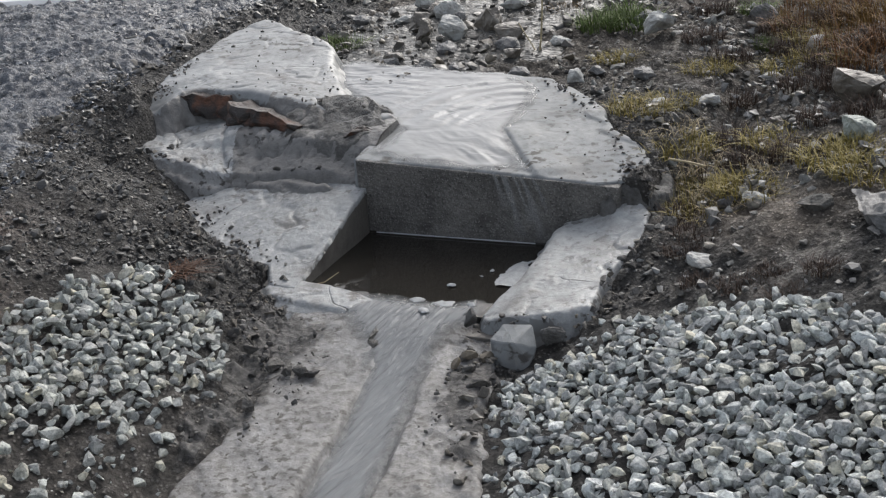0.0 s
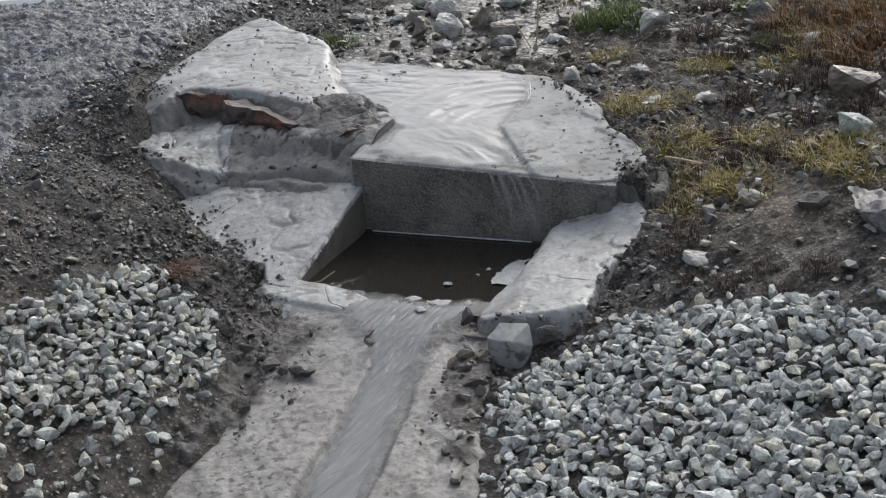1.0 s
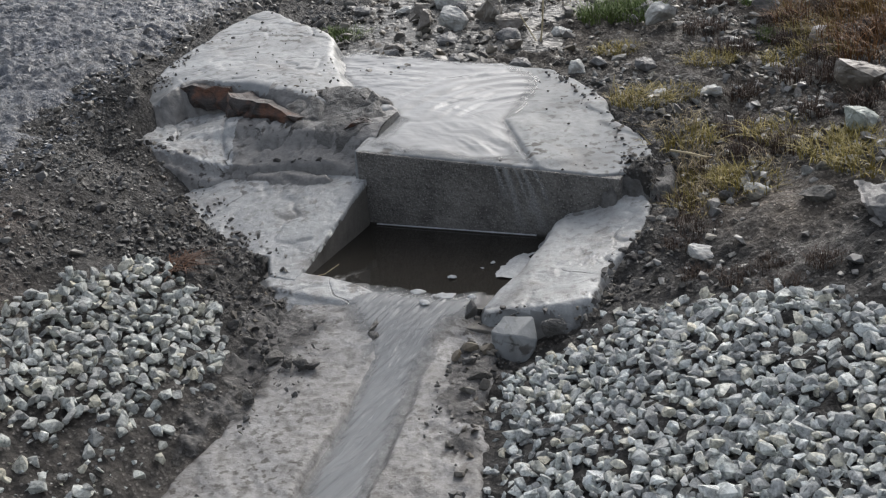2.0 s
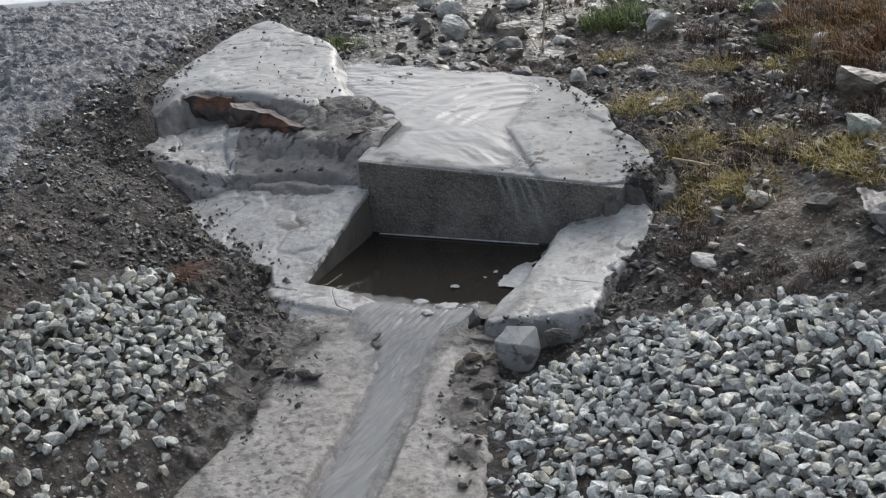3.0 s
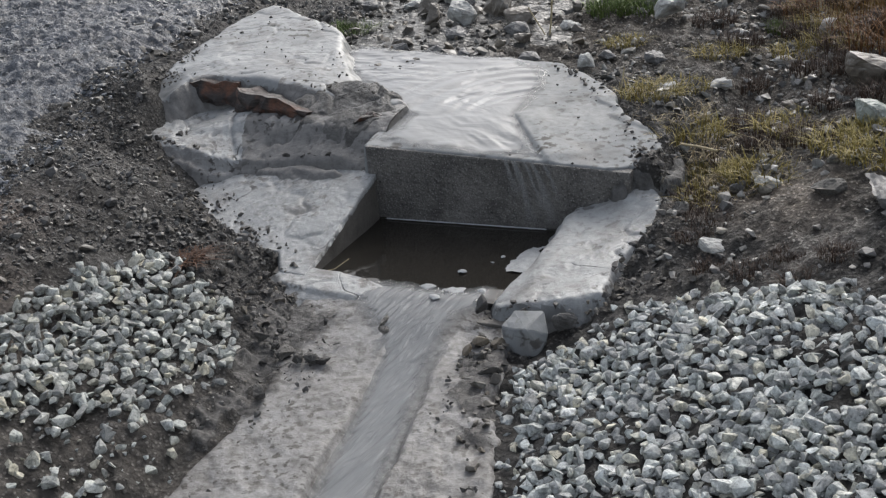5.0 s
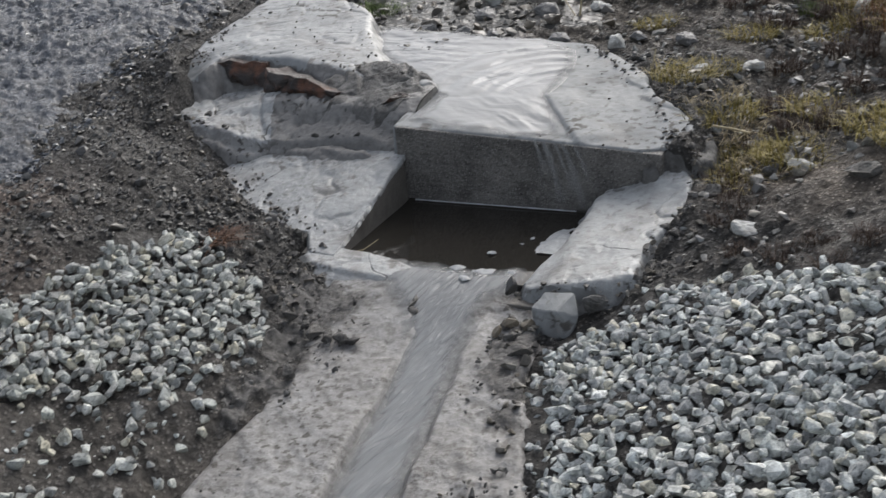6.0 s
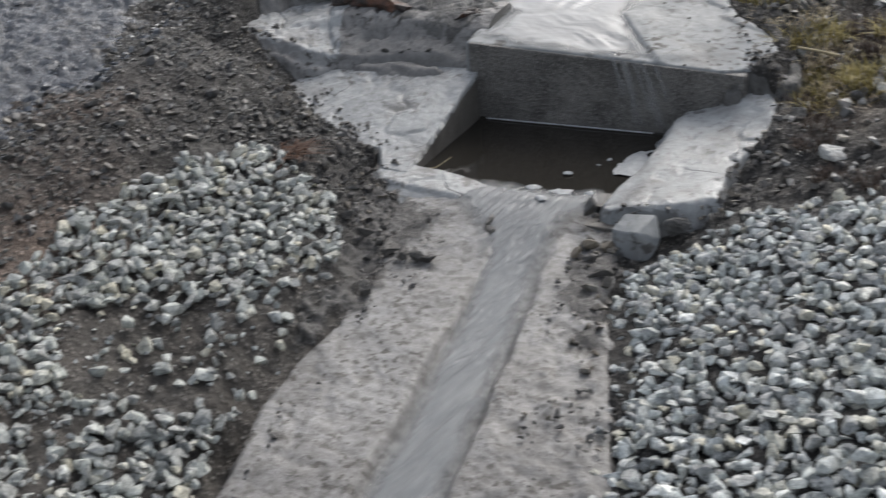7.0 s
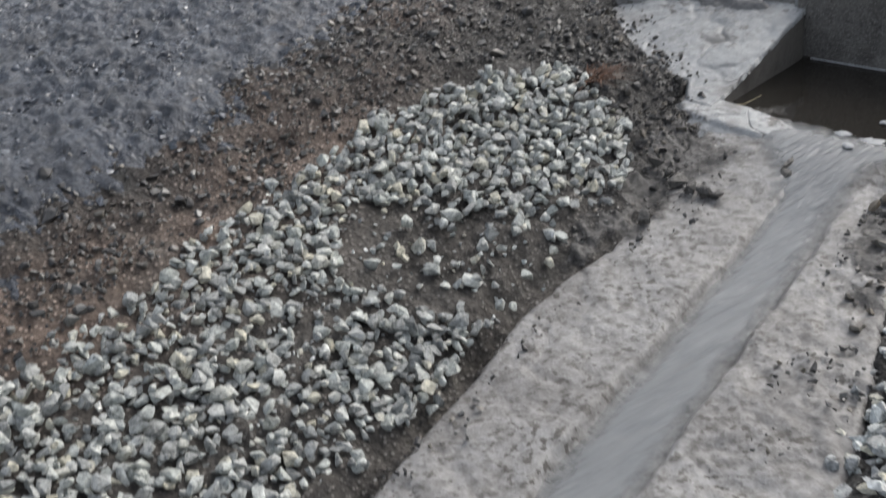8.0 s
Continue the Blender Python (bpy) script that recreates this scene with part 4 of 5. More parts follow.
CLODS = [(-0.42, -0.46), (-0.12, -0.48), (-0.10, -0.64), (0.10, -0.74), (0.16, -1.0), (0.0, -1.0), (-0.12, -0.86), (-0.3, -0.78), (-0.45, -0.6), (-0.75, -0.3), (-0.78, -0.05)]
x, y = scatter(CLODS, 0.023, lambda a, b: 0.75 + 0 * a)
s = np.clip(rng.lognormal(-3.75, 0.45, x.size), 0.01, 0.05)
thing("mud_clods", heap("mud_clods", np.stack([x, y, rough_land(x, y) + 0.1 * s], -1), s, 0.6, SMALL), M_CLOD,
      "crumbly dark mud clods along the ledge", "mud", kind="stuff")
x, y = scatter([(-0.14, -0.60), (-0.04, -0.65), (0.10, -0.675), (0.26, -0.665), (0.30, -0.70), (0.20, -0.735), (0.02, -0.74), (-0.12, -0.70)], 0.021, lambda a, b: 0.85 * sstep(0.34, 0.05, a) + 0.15)
s = np.clip(rng.lognormal(-3.9, 0.45, x.size), 0.009, 0.045)
thing("mud_clods", heap("mud_clods", np.stack([x, y, np.maximum(channel_floor(y) + 0.03, rough_land(x, y)) + 0.10 * s], -1), s, 0.6, SMALL), M_CLOD,
      "broken mud clods along the outlet sill", "mud", kind="stuff")
RIM = [(1.04, 0.16), (1.08, -0.12), (1.08, -0.48), (0.98, -0.64), (0.80, -0.68), (0.74, -0.62), (0.70, -0.72), (0.72, -0.95), (0.83, -1.0), (0.95, -0.78), (1.1, -0.58), (1.4, -0.5), (1.2, -0.2), (1.14, 0.2)]
x, y = scatter(RIM, 0.027, lambda a, b: 0.6 + 0 * a)
s = np.clip(rng.lognormal(-3.8, 0.45, x.size), 0.01, 0.05)
thing("mud_clods", heap("mud_clods", np.stack([x, y, rough_land(x, y) + 0.12 * s], -1), s, 0.6, SMALL), M_CLOD,
      "dark mud crumbs heaped beside the mortar curb", "mud", kind="stuff")
EDGES = [(0.0, -0.70), (0.30, -0.74), (0.33, -1.05), (0.28, -1.4), (0.30, -1.75), (0.45, -2.4), (0.33, -2.5), (0.12, -1.7), (0.10, -1.2)]
FAR_EDGE = [(0.66, -0.70), (0.84, -0.70), (0.88, -1.0), (0.98, -1.45), (1.12, -1.9), (0.95, -1.95), (0.78, -1.45), (0.70, -1.1)]
for outline, much in ((EDGES, 0.5), (FAR_EDGE, 0.75)):
    x, y = scatter(outline, 0.022, lambda a, b: much * np.clip(0.4 + 1.2 * fbm(a, b, 7, 2, 98), 0, 1))
    s = np.clip(rng.lognormal(-4.3, 0.45, x.size), 0.006, 0.035)
    thing("mud_crumbs", heap("mud_crumbs", np.stack([x, y, strip_or_land(x, y) + 0.1 * s + 0.008], -1), s, 0.5, SMALL), M_BANKPEB,
          "muddy small stones along the mortar strip", "mud", kind="stuff")
APRON_RIM = [(1.10, 0.02), (1.02, 0.32), (0.82, 0.68), (0.5, 1.02), (0.30, 1.0), (0.64, 0.66), (0.88, 0.30), (0.96, 0.05)]
x, y = scatter(APRON_RIM, 0.022, lambda a, b: 0.75 * np.clip(0.5 + 1.2 * fbm(a, b, 6, 2, 88), 0, 1))
s = np.clip(rng.lognormal(-4.0, 0.5, x.size), 0.008, 0.05)
z = np.where(inside(x, y, APRON) > 0.0, apron_top(x, y), rough_land(x, y))
thing("mud_crumbs", heap("mud_crumbs", np.stack([x, y, z + 0.12 * s], -1), s, 0.5, SMALL), M_CLOD,
      "dark mud crumbs along the mortar apron's rim", "mud", kind="stuff")
x, y = scatter([(0.70, -0.70), (0.80, -0.70), (0.88, -0.86), (0.92, -1.2), (0.98, -1.45), (0.86, -1.4), (0.77, -1.1), (0.68, -0.9)], 0.029, lambda a, b: 0.9 * np.clip(0.65 + 0.9 * fbm(a, b, 6, 2, 87), 0, 1))
s = np.clip(rng.lognormal(-3.5, 0.4, x.size), 0.014, 0.065)
thing("muddy_rubble", heap("muddy_rubble", np.stack([x, y, strip_or_land(x, y) + 0.15 * s], -1), s, 0.5), M_BROOKSTONE,
      "brown muddy stones between strip and gravel", "rubble", kind="stuff")
ROADBED = [(-3.4, 2.5), (-1.6, 2.4), (-1.40, 1.0), (-1.22, 0.0), (-0.92, -0.85), (-0.65, -2.1), (-0.58, -3.2), (-2.4, -3.2)]
x, y = scatter(ROADBED, 0.020, lambda a, b: 0.6 * np.clip(0.6 + 0.8 * fbm(a, b, 3, 2, 93), 0, 1))
s = np.clip(rng.lognormal(-3.95, 0.45, x.size), 0.010, 0.042)
z = land(x, y) + 0.022 * sstep(-0.05, 0.2, road_side(x, y)) + 0.012 * fbm(x, y, 5, 3, 61) + 0.003
thing("road_gravel", heap("road_gravel", np.stack([x, y, z], -1), s, 0.35, SMALL), M_ROADPEB,
      "wet dark gravel grains bedded in the road", "gravel", kind="stuff")
x, y = scatter([(-0.75, 0.92), (0.42, 0.90), (0.55, 1.5), (0.5, 2.3), (-0.9, 2.3), (-0.95, 1.7)], 0.036, lambda a, b: 0.85 * np.clip(0.55 + 0.9 * fbm(a, b, 3, 3, 94), 0, 1))
s = np.clip(rng.lognormal(-3.4, 0.5, x.size), 0.012, 0.09)
thing("brook_stones", heap("brook_stones", np.stack([x, y, land(x, y) + 0.15 * s], -1), s, 0.4), M_BROOKSTONE,
      "wet brown and grey stones lying in the brook", "pebbles", kind="stuff")
x, y = scatter([(-0.62, 1.10), (-0.15, 1.04), (-0.22, 0.85), (-0.30, 0.62), (-0.10, 0.44), (-0.30, 0.48), (-0.46, 0.60), (-0.58, 0.80)], 0.034, lambda a, b: 0.6 * np.clip(0.5 + 1.2 * fbm(a, b, 5, 2, 85), 0, 1))
s = np.clip(rng.lognormal(-3.75, 0.4, x.size), 0.012, 0.05)
thing("brook_stones", heap("brook_stones", np.stack([x, y, apron_top(x, y) + 0.003], -1), s, 0.2), M_BROOKSTONE,
      "dark flat stones washed over by the inflow", "pebbles", kind="stuff")
x, y = scatter(APRON, 0.05, lambda a, b: 0.3 * sstep(0.45, 0.7, a) + 0.12)
s = np.clip(rng.lognormal(-4.6, 0.3, x.size), 0.005, 0.018)
thing("mud_specks", heap("mud_specks", np.stack([x, y, apron_top(x, y) + 0.003], -1), s, 0.4, SMALL), M_CLOD,
      "small dark mud crumbs on the mortar apron", "mud", kind="stuff")


def rock(name, x, y, wide, tall, material, label, seed, turn=0.0, lift=0.0, tip=(0, 0), aspect=0.75, count=13, category="rock", boxy=0.5):
    """A single rock: an angular broken body with a chipped, uneven skin, sunk a little into the soil."""
    co, faces = stone_shape(seed + 500, count, (1.0, aspect, tall / wide), boxy)
    bm = bmesh.new()
    vs = [bm.verts.new(c * wide) for c in co]
    for f in faces:
        bm.faces.new([vs[i] for i in f])
    for _ in range(2):
        bmesh.ops.subdivide_edges(bm, edges=bm.edges[:], cuts=1, use_grid_fill=True)
        bmesh.ops.smooth_vert(bm, verts=bm.verts[:], factor=0.10, use_axis_x=True, use_axis_y=True, use_axis_z=True)
    bmesh.ops.subdivide_edges(bm, edges=bm.edges[:], cuts=1, use_grid_fill=True)
    bm.normal_update()
    for v in bm.verts:
        p = v.co * (1.0 / wide) + Vector((seed * 3.1, 0, 0))
        v.co += v.normal * wide * (0.06 * noise.noise(p * 3.0) + 0.03 * noise.noise(p * 8.0) + 0.022 * noise.noise(p * 19.0))
    me = bpy.data.meshes.new(name)
    bm.to_mesh(me)
    bm.free()
    ob = thing(name, me, material, label, category)
    z = float(land(x, y)) + tall * 0.25 + lift
    ob.matrix_world = pose(x, y, z, tip[0], tip[1], turn)
    return ob


SLOPE_ROCKS = [
    (0.62, 1.78, 0.13, 0.08, M_GREY, "dark grey stone behind a pale boulder", 2, 40),
    (1.665, 0.77, 0.23, 0.22, M_BROWN, "rounded dark grey boulder among rusty grass", 3, -20),
    (1.70, 0.42, 0.15, 0.13, M_GREEN, "pale greenish rock sunk in stony soil", 4, 10),
    (1.81, -0.25, 0.34, 0.13, M_GREY, "large flat grey rock resting on mud", 5, -25),
    (1.44, 1.45, 0.11, 0.09, M_PALE, "pale rock half hidden in grass", 6, 0),
    (0.53, 0.97, 0.095, 0.09, M_PALE, "small pale stone by the mortar apron", 7, 30),
    (0.59, 1.07, 0.10, 0.06, M_GREY, "flat grey stone beside the brook", 8, 0),
    (0.80, 1.05, 0.13, 0.07, M_GREY, "dark damp stone on the slope", 9, 60),
    (-0.25, 1.53, 0.18, 0.17, M_PALE, "light grey block lying in the brook", 10, 15),
    (-0.385, 1.49, 0.15, 0.16, M_BROWN, "brown rock leaning in the brook", 11, 70),
    (-0.12, 1.66, 0.21, 0.19, M_BROWN, "long brownish rock across the brook", 12, -25),
]
BROOK_ROCKS = [
    (0.08, 1.39, 0.17, 0.08, M_GREY, "dark wet rock in the brook", 13, -30),
    (-0.42, 1.21, 0.15, 0.06, M_BROWN, "low brown stone in shallow water", 14, 10),
    (-0.22, 1.08, 0.12, 0.08, M_GREY, "dark wet stone at the apron's edge", 15, 35),
    (-0.05, 1.06, 0.11, 0.06, M_GREY, "small dark stone at the apron's edge", 16, 80),
    (0.12, 1.02, 0.13, 0.05, M_BROWN, "flat brown stone at the apron's edge", 17, 5),
    (0.26, 1.03, 0.12, 0.06, M_GREY, "dark flat stone beside the apron", 18, 20),
    (-0.42, 1.90, 0.21, 0.13, M_PALE, "flat pale stone lying in the brook", 19, 5),
    (-0.50, 1.93, 0.14, 0.08, M_BROWN, "weathered brown stone in the brook", 20, 50),
    (-0.12, 2.02, 0.20, 0.10, M_PALE, "broad pale slab in the brook", 21, -15),
    (-0.85, 1.77, 0.15, 0.06, M_GREY, "flat dark stone at the brook's bank", 22, 0),
    (-0.62, 1.78, 0.13, 0.06, M_PALE, "flat light stone in running water", 23, 30),
    (-0.60, 2.02, 0.15, 0.10, M_PALE, "pale blocky stone above the brook", 51, 25),
    (0.05, 1.52, 0.22, 0.15, M_BROWN, "dark brown rock at the brook's bank", 52, -35),
    (-0.30, 1.70, 0.15, 0.12, M_GREY, "grey rock wedged between pale stones", 53, 40),
    (-0.52, 1.74, 0.14, 0.10, M_BROWN, "small brown rock wedged in the stone pile", 54, 65),
    (0.16, 1.24, 0.13, 0.08, M_BROWN, "brown stone half sunk in the bank", 55, 15),
    (-0.20, 1.33, 0.16, 0.08, M_GREY, "flat dark stone under the stone pile", 56, -10),
    (-0.40, 1.16, 0.13, 0.08, M_GREY, "dark jagged stone in the outflow", 57, 30),
    (0.30, 1.46, 0.14, 0.06, M_PALE, "flat pale stone beside the stalk", 58, 5),
    (1.10, 0.85, 0.13, 0.05, M_PALE, "flat white stone on the slope", 24, 15),
]
MUD_ROCKS = [
    (1.32, -0.33, 0.11, 0.08, M_PALE, "pale crumbling stone on mud", 25, 30),
    (1.155, -0.09, 0.085, 0.06, M_CLOD, "dark clod beside the mortar curb", 26, 10),
    (1.42, 0.05, 0.12, 0.05, M_PALE, "flat pale stone in trampled soil", 27, 0),
    (1.31, 0.07, 0.10, 0.07, M_GREY, "dark stone beneath a grass tuft", 28, 45),
    (1.62, -0.08, 0.14, 0.08, M_CLOD, "dark grey muddy rock on the slope", 29, -15),
    (1.56, 0.14, 0.07, 0.03, M_PALE, "thin white stone chip on soil", 30, 60),
    (1.08, 1.40, 0.09, 0.05, M_PALE, "small pale stone on the slope", 31, 0),
    (1.28, 1.22, 0.14, 0.05, M_PALE, "flat pale stone among grass", 32, 10),
    (1.70, 0.14, 0.08, 0.05, M_PALE, "small whitish stone beside yellow grass", 33, 20),
    (0.93, 0.72, 0.11, 0.05, M_PALE, "weathered pale stone in yellow grass", 34, 15),
    (1.39, 0.70, 0.09, 0.05, M_BROWN, "tan stone on the stony slope", 35, 10),
    (1.15, 1.90, 0.16, 0.12, M_GREY, "grey rock at the foot of rusty grass", 36, 0),
]
for rx, ry, wide, tall, mat_, label, seed, turn in SLOPE_ROCKS + BROOK_ROCKS + MUD_ROCKS:
    rock("rock", rx, ry, wide, tall, mat_, label, seed, turn)

rock("rock", 0.745, 1.545, 0.19, 0.15, M_PALE, "pale angular boulder on the stony slope", 41, 35, 0.03, (18, -32), 0.7, 9, "rock", 0.75)


def mortar_height(x, y):
    z = rough_land(x, y)
    z = np.where(inside(x, y, LEDGE) > 0.0, ledge_top(x, y), z)
    z = np.where(inside(x, y, SHELF) > 0.012, shelf_top(x, y), z)
    return np.where(inside(x, y, MOUND) > 0.015, 0.40 + 0.075 * (y - 0.35) + 0.02 * sstep(-0.5, -1.0, x), z)


x, y = scatter([(0.60, -0.72), (1.16, -0.72), (1.18, 0.08), (0.98, 0.10), (0.97, -0.5), (0.66, -0.60)], 0.019,
               lambda a, b: 0.75 * sstep(0.05, 0.015, np.abs(inside(a, b, CURB) + 0.015 + 0.03 * fbm(a, b, 9, 2, 83))) * np.where(b < -0.6, 0.5, 1.0))
s = np.clip(rng.lognormal(-4.1, 0.5, x.size), 0.007, 0.045)
side = inside(x, y, CURB)
z = np.where(side > 0, curb_top(x, y) - 0.004, np.maximum(curb_top(x, y) - 0.01 + 1.1 * side, rough_land(x, y)))
thing("mud_crumbs", heap("mud_crumbs", np.stack([x, y, z + 0.1 * s], -1), s, 0.5, SMALL), M_CLOD,
      "dark mud crumbs along the mortar curb", "mud", kind="stuff")
SPLASH = [(-1.36, 0.95), (-1.32, 0.60), (-1.24, 0.2), (-1.12, 0.0), (-0.76, -0.14), (-0.46, -0.46), (-0.18, -0.56), (-0.05, -0.63), (-0.05, -0.55), (-0.14, -0.43), (-0.36, -0.33), (-0.60, -0.06), (-0.92, 0.07), (-1.0, 0.25), (-1.12, 0.6), (-1.2, 0.95)]
x, y = scatter(SPLASH, 0.017, lambda a, b: 0.8 * np.clip(0.45 + 1.3 * fbm(a, b, 8, 3, 86), 0, 1))
s = np.clip(rng.lognormal(-4.25, 0.5, x.size), 0.006, 0.04)
thing("mud_crumbs", heap("mud_crumbs", np.stack([x, y, mortar_height(x, y) + 0.12 * s], -1), s, 0.5, SMALL), M_CLOD,
      "dark mud crumbs splashed over the mortar's edge", "mud", kind="stuff")

# rusty slabs bedded in the mortar, and the broken block
def slab(x, y, z, wide, deep, tall, turn, tip, label, seed, name="stone_slab", material=M_RUST, rugged=1.0):
    """A split stone slab with a broken, rust-stained front."""
    bm = bmesh.new()
    bmesh.ops.create_cube(bm, size=1)
    bmesh.ops.subdivide_edges(bm, edges=bm.edges[:], cuts=9, use_grid_fill=True)
    for v in bm.verts:
        p = Vector((v.co.x * wide, v.co.y * deep, v.co.z * tall))
        q = p * 7.0 + Vector((seed * 5.3, 1.7, 0))
        p.x += rugged * 0.05 * noise.noise(q)
        p.y += rugged * (0.045 * noise.noise(q + Vector((9, 0, 0))) + 0.02 * noise.noise(q * 4))
        p.z += rugged * (0.022 * noise.noise(q * 0.8 + Vector((0, 7, 0))) + 0.012 * noise.noise(q * 4) + 0.005 * noise.noise(q * 11))
        p.z *= 1 - 0.5 * (v.co.x + 0.5) * (seed % 2)
        v.co = p
    me = bpy.data.meshes.new(name)
    bm.to_mesh(me)
    bm.free()
    ob = thing(name, me, material, label, name.replace("_", " "))
    ob.matrix_world = pose(x, y, z, tip[0], tip[1], turn)


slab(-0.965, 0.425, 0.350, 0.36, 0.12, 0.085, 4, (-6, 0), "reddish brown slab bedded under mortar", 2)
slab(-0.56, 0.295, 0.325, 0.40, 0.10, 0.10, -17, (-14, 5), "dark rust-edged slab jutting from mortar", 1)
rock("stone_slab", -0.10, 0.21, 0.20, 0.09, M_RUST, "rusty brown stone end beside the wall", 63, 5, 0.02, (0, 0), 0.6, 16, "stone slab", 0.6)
x, y = scatter([(-0.75, 0.20), (-0.35, 0.10), (-0.03, 0.10), (0.02, 0.32), (-0.2, 0.46), (-0.5, 0.55), (-0.9, 0.42)], 0.026, lambda a, b: 0.45 * np.clip(0.5 + 1.2 * fbm(a, b, 6, 2, 97), 0, 1))
s = np.clip(rng.lognormal(-4.1, 0.4, x.size), 0.007, 0.035)
thing("mud_clods", heap("mud_clods", np.stack([x, y, np.maximum(shelf_top(x, y), 0.395 * (inside(x, y, MOUND) > 0)) + 0.1 * s], -1), s, 0.5, SMALL), M_CLOD,
      "muddy crumbs strewn round the rusty slabs", "mud", kind="stuff")
x, y = scatter(MOUND, 0.05, lambda a, b: 0.22 + 0.4 * sstep(-0.6, -0.4, a))
s = np.clip(rng.lognormal(-4.3, 0.4, x.size), 0.006, 0.025)
thing("mud_specks", heap("mud_specks", np.stack([x, y, mound_top(x, y) + 0.002], -1), s, 0.4, SMALL), M_CLOD,
      "small dark mud crumbs on the mortar mound", "mud", kind="stuff")
bm = bmesh.new()
for p in ((-0.055, 0.04, 0.07), (0.03, 0.045, 0.076), (-0.064, -0.028, 0.048), (0.018, -0.046, 0.056), (0.064, 0.0, 0.028), (0.058, -0.032, -0.012),
          (-0.036, -0.056, -0.03), (0.030, -0.060, -0.046), (-0.055, -0.01, -0.065), (0.04, 0.03, -0.065), (-0.05, 0.04, -0.06)):
    bm.verts.new(p)
bmesh.ops.convex_hull(bm, input=bm.verts[:])
bmesh.ops.bevel(bm, geom=bm.edges[:], offset=0.003, segments=1, affect="EDGES")
bmesh.ops.triangulate(bm, faces=bm.faces[:])
bmesh.ops.subdivide_edges(bm, edges=bm.edges[:], cuts=2, use_grid_fill=True)
for v in bm.verts:
    v.co += 0.0035 * noise.noise_vector(v.co * 40) + 0.006 * noise.noise_vector(v.co * 13)
block_me = bpy.data.meshes.new("mortar_block")
bm.to_mesh(block_me)
bm.free()
block = thing("mortar_block", block_me, M_TROWEL, "broken grey mortar block leaning on the curb", "mortar block")
block.matrix_world = pose(0.842, -0.735, -0.042, 0, 0, -6) @ Matrix.Scale(1.08, 4)
rock("mortar_lump", 0.945, -0.69, 0.10, 0.07, M_WING, "dark crumbled mortar lump under the curb", 71, 20, 0.03, (0, 0), 0.6, 14, "mortar")
rock("mortar_lump", 0.665, -0.665, 0.06, 0.09, M_WING, "dark crumbled mortar lump beside the outlet", 72, 60, 0.06, (0, 0), 0.7, 14, "mortar")
for k, (cx, cy, cw) in enumerate([(0.07, -0.98, 0.045), (0.11, -0.99, 0.04), (0.16, -1.0, 0.055), (0.205, -1.01, 0.05), (0.245, -1.005, 0.05), (0.29, -1.0, 0.05), (0.20, -1.22, 0.05), (0.375, -0.76, 0.07), (0.40, -0.80, 0.05), (0.80, -0.95, 0.06), (0.75, -0.88, 0.045), (0.70, -0.80, 0.04)]):
    rock("mud_clod", cx, cy, cw * 1.5, cw * 1.0, M_CLOD, "dark crumbly clod lying on the mortar strip", 80 + k, 40 * k, 0.02, (0, 0), 0.7, 10, "mud clod")

# ---- foam ----
def foam(x, y, w, h, seed, label):
    X, Y = np.meshgrid(np.linspace(-w, w, 40), np.linspace(-h, h, 40))
    d = 1 - np.hypot(X / w, Y / h) + 0.95 * fbm(X, Y, 0.6 / min(w, h), 4, seed)
    Z = 0.0015 + 0.007 * np.sqrt(np.clip(d - 0.25, 0, 1)) + 0.0015 * fbm(X, Y, 60, 2, seed)
    ob = thing("foam", sheet_mesh("foam", X, Y, Z, d > 0.22), M_FOAM_GLINT, label, "foam", "foam on the water")
    ob.location = (x, y, 0.002)
    return ob


foam(0.678, -0.26, 0.05, 0.11, 3, "large whitish foam raft against the curb")
for k, (fx, fy, fr) in enumerate([(0.50, -0.40, 0.012), (0.59, -0.26, 0.013), (0.57, -0.31, 0.009), (0.52, -0.545, 0.030), (0.43, -0.535, 0.02), (0.62, -0.53, 0.014)]):
    foam(fx, fy, fr * 1.4, fr, 10 + k, "small white foam fleck on dark water")
foam(0.49, -0.615, 0.026, 0.022, 31, "grey foam fleck on the outflowing water").location.z = 0.007
for k, (sx, w, low, bow) in enumerate([(0.515, 0.016, 0.13, 0.035), (0.55, 0.022, 0.03, 0.055), (0.585, 0.012, 0.08, 0.06), (0.615, 0.02, 0.02, 0.07), (0.66, 0.014, 0.12, 0.05)]):
    U, V = np.meshgrid(np.linspace(-1, 1, 9), np.linspace(0, 1, 40))
    top = 0.287 - 0.055 * sx
    x = sx + bow * V ** 0.7 + U * w * (0.6 + 0.5 * vnoise(V * 5, U * 0 + k, 4)) * (0.6 + 0.8 * V) + 0.006 * fbm(U * 0 + 3 * k, V, 5, 2, 5)
    thing("water_trickle", sheet_mesh("water_trickle", x, -0.001 - 0.0025 * np.sqrt(np.clip(1 - U * U, 0, 1)), top - V * (top - low), depth=(1 - U * U) * np.clip(1.15 - V, 0, 1) ** 0.6 * 0.62), M_TRICKLE, "thin water trickle down the basin wall", "water", "trickles down the wall")


# added pale strip: the meniscus's sky highlight, done in colour
U, V = np.meshgrid(np.linspace(0.03, 0.66, 120), np.linspace(-1, 1, 4))
edge = 0.0022 + 0.0022 * fbm(U, V * 0, 14, 3, 66)
thing("scum_line", sheet_mesh("scum_line", U, -0.007 + V * edge, 0.006 + 0.002 * (1 - V * V) + 0.0015 * V), M_FOAM_GLINT, "thin pale strip painted as the sky glint along the waterline", "foam")

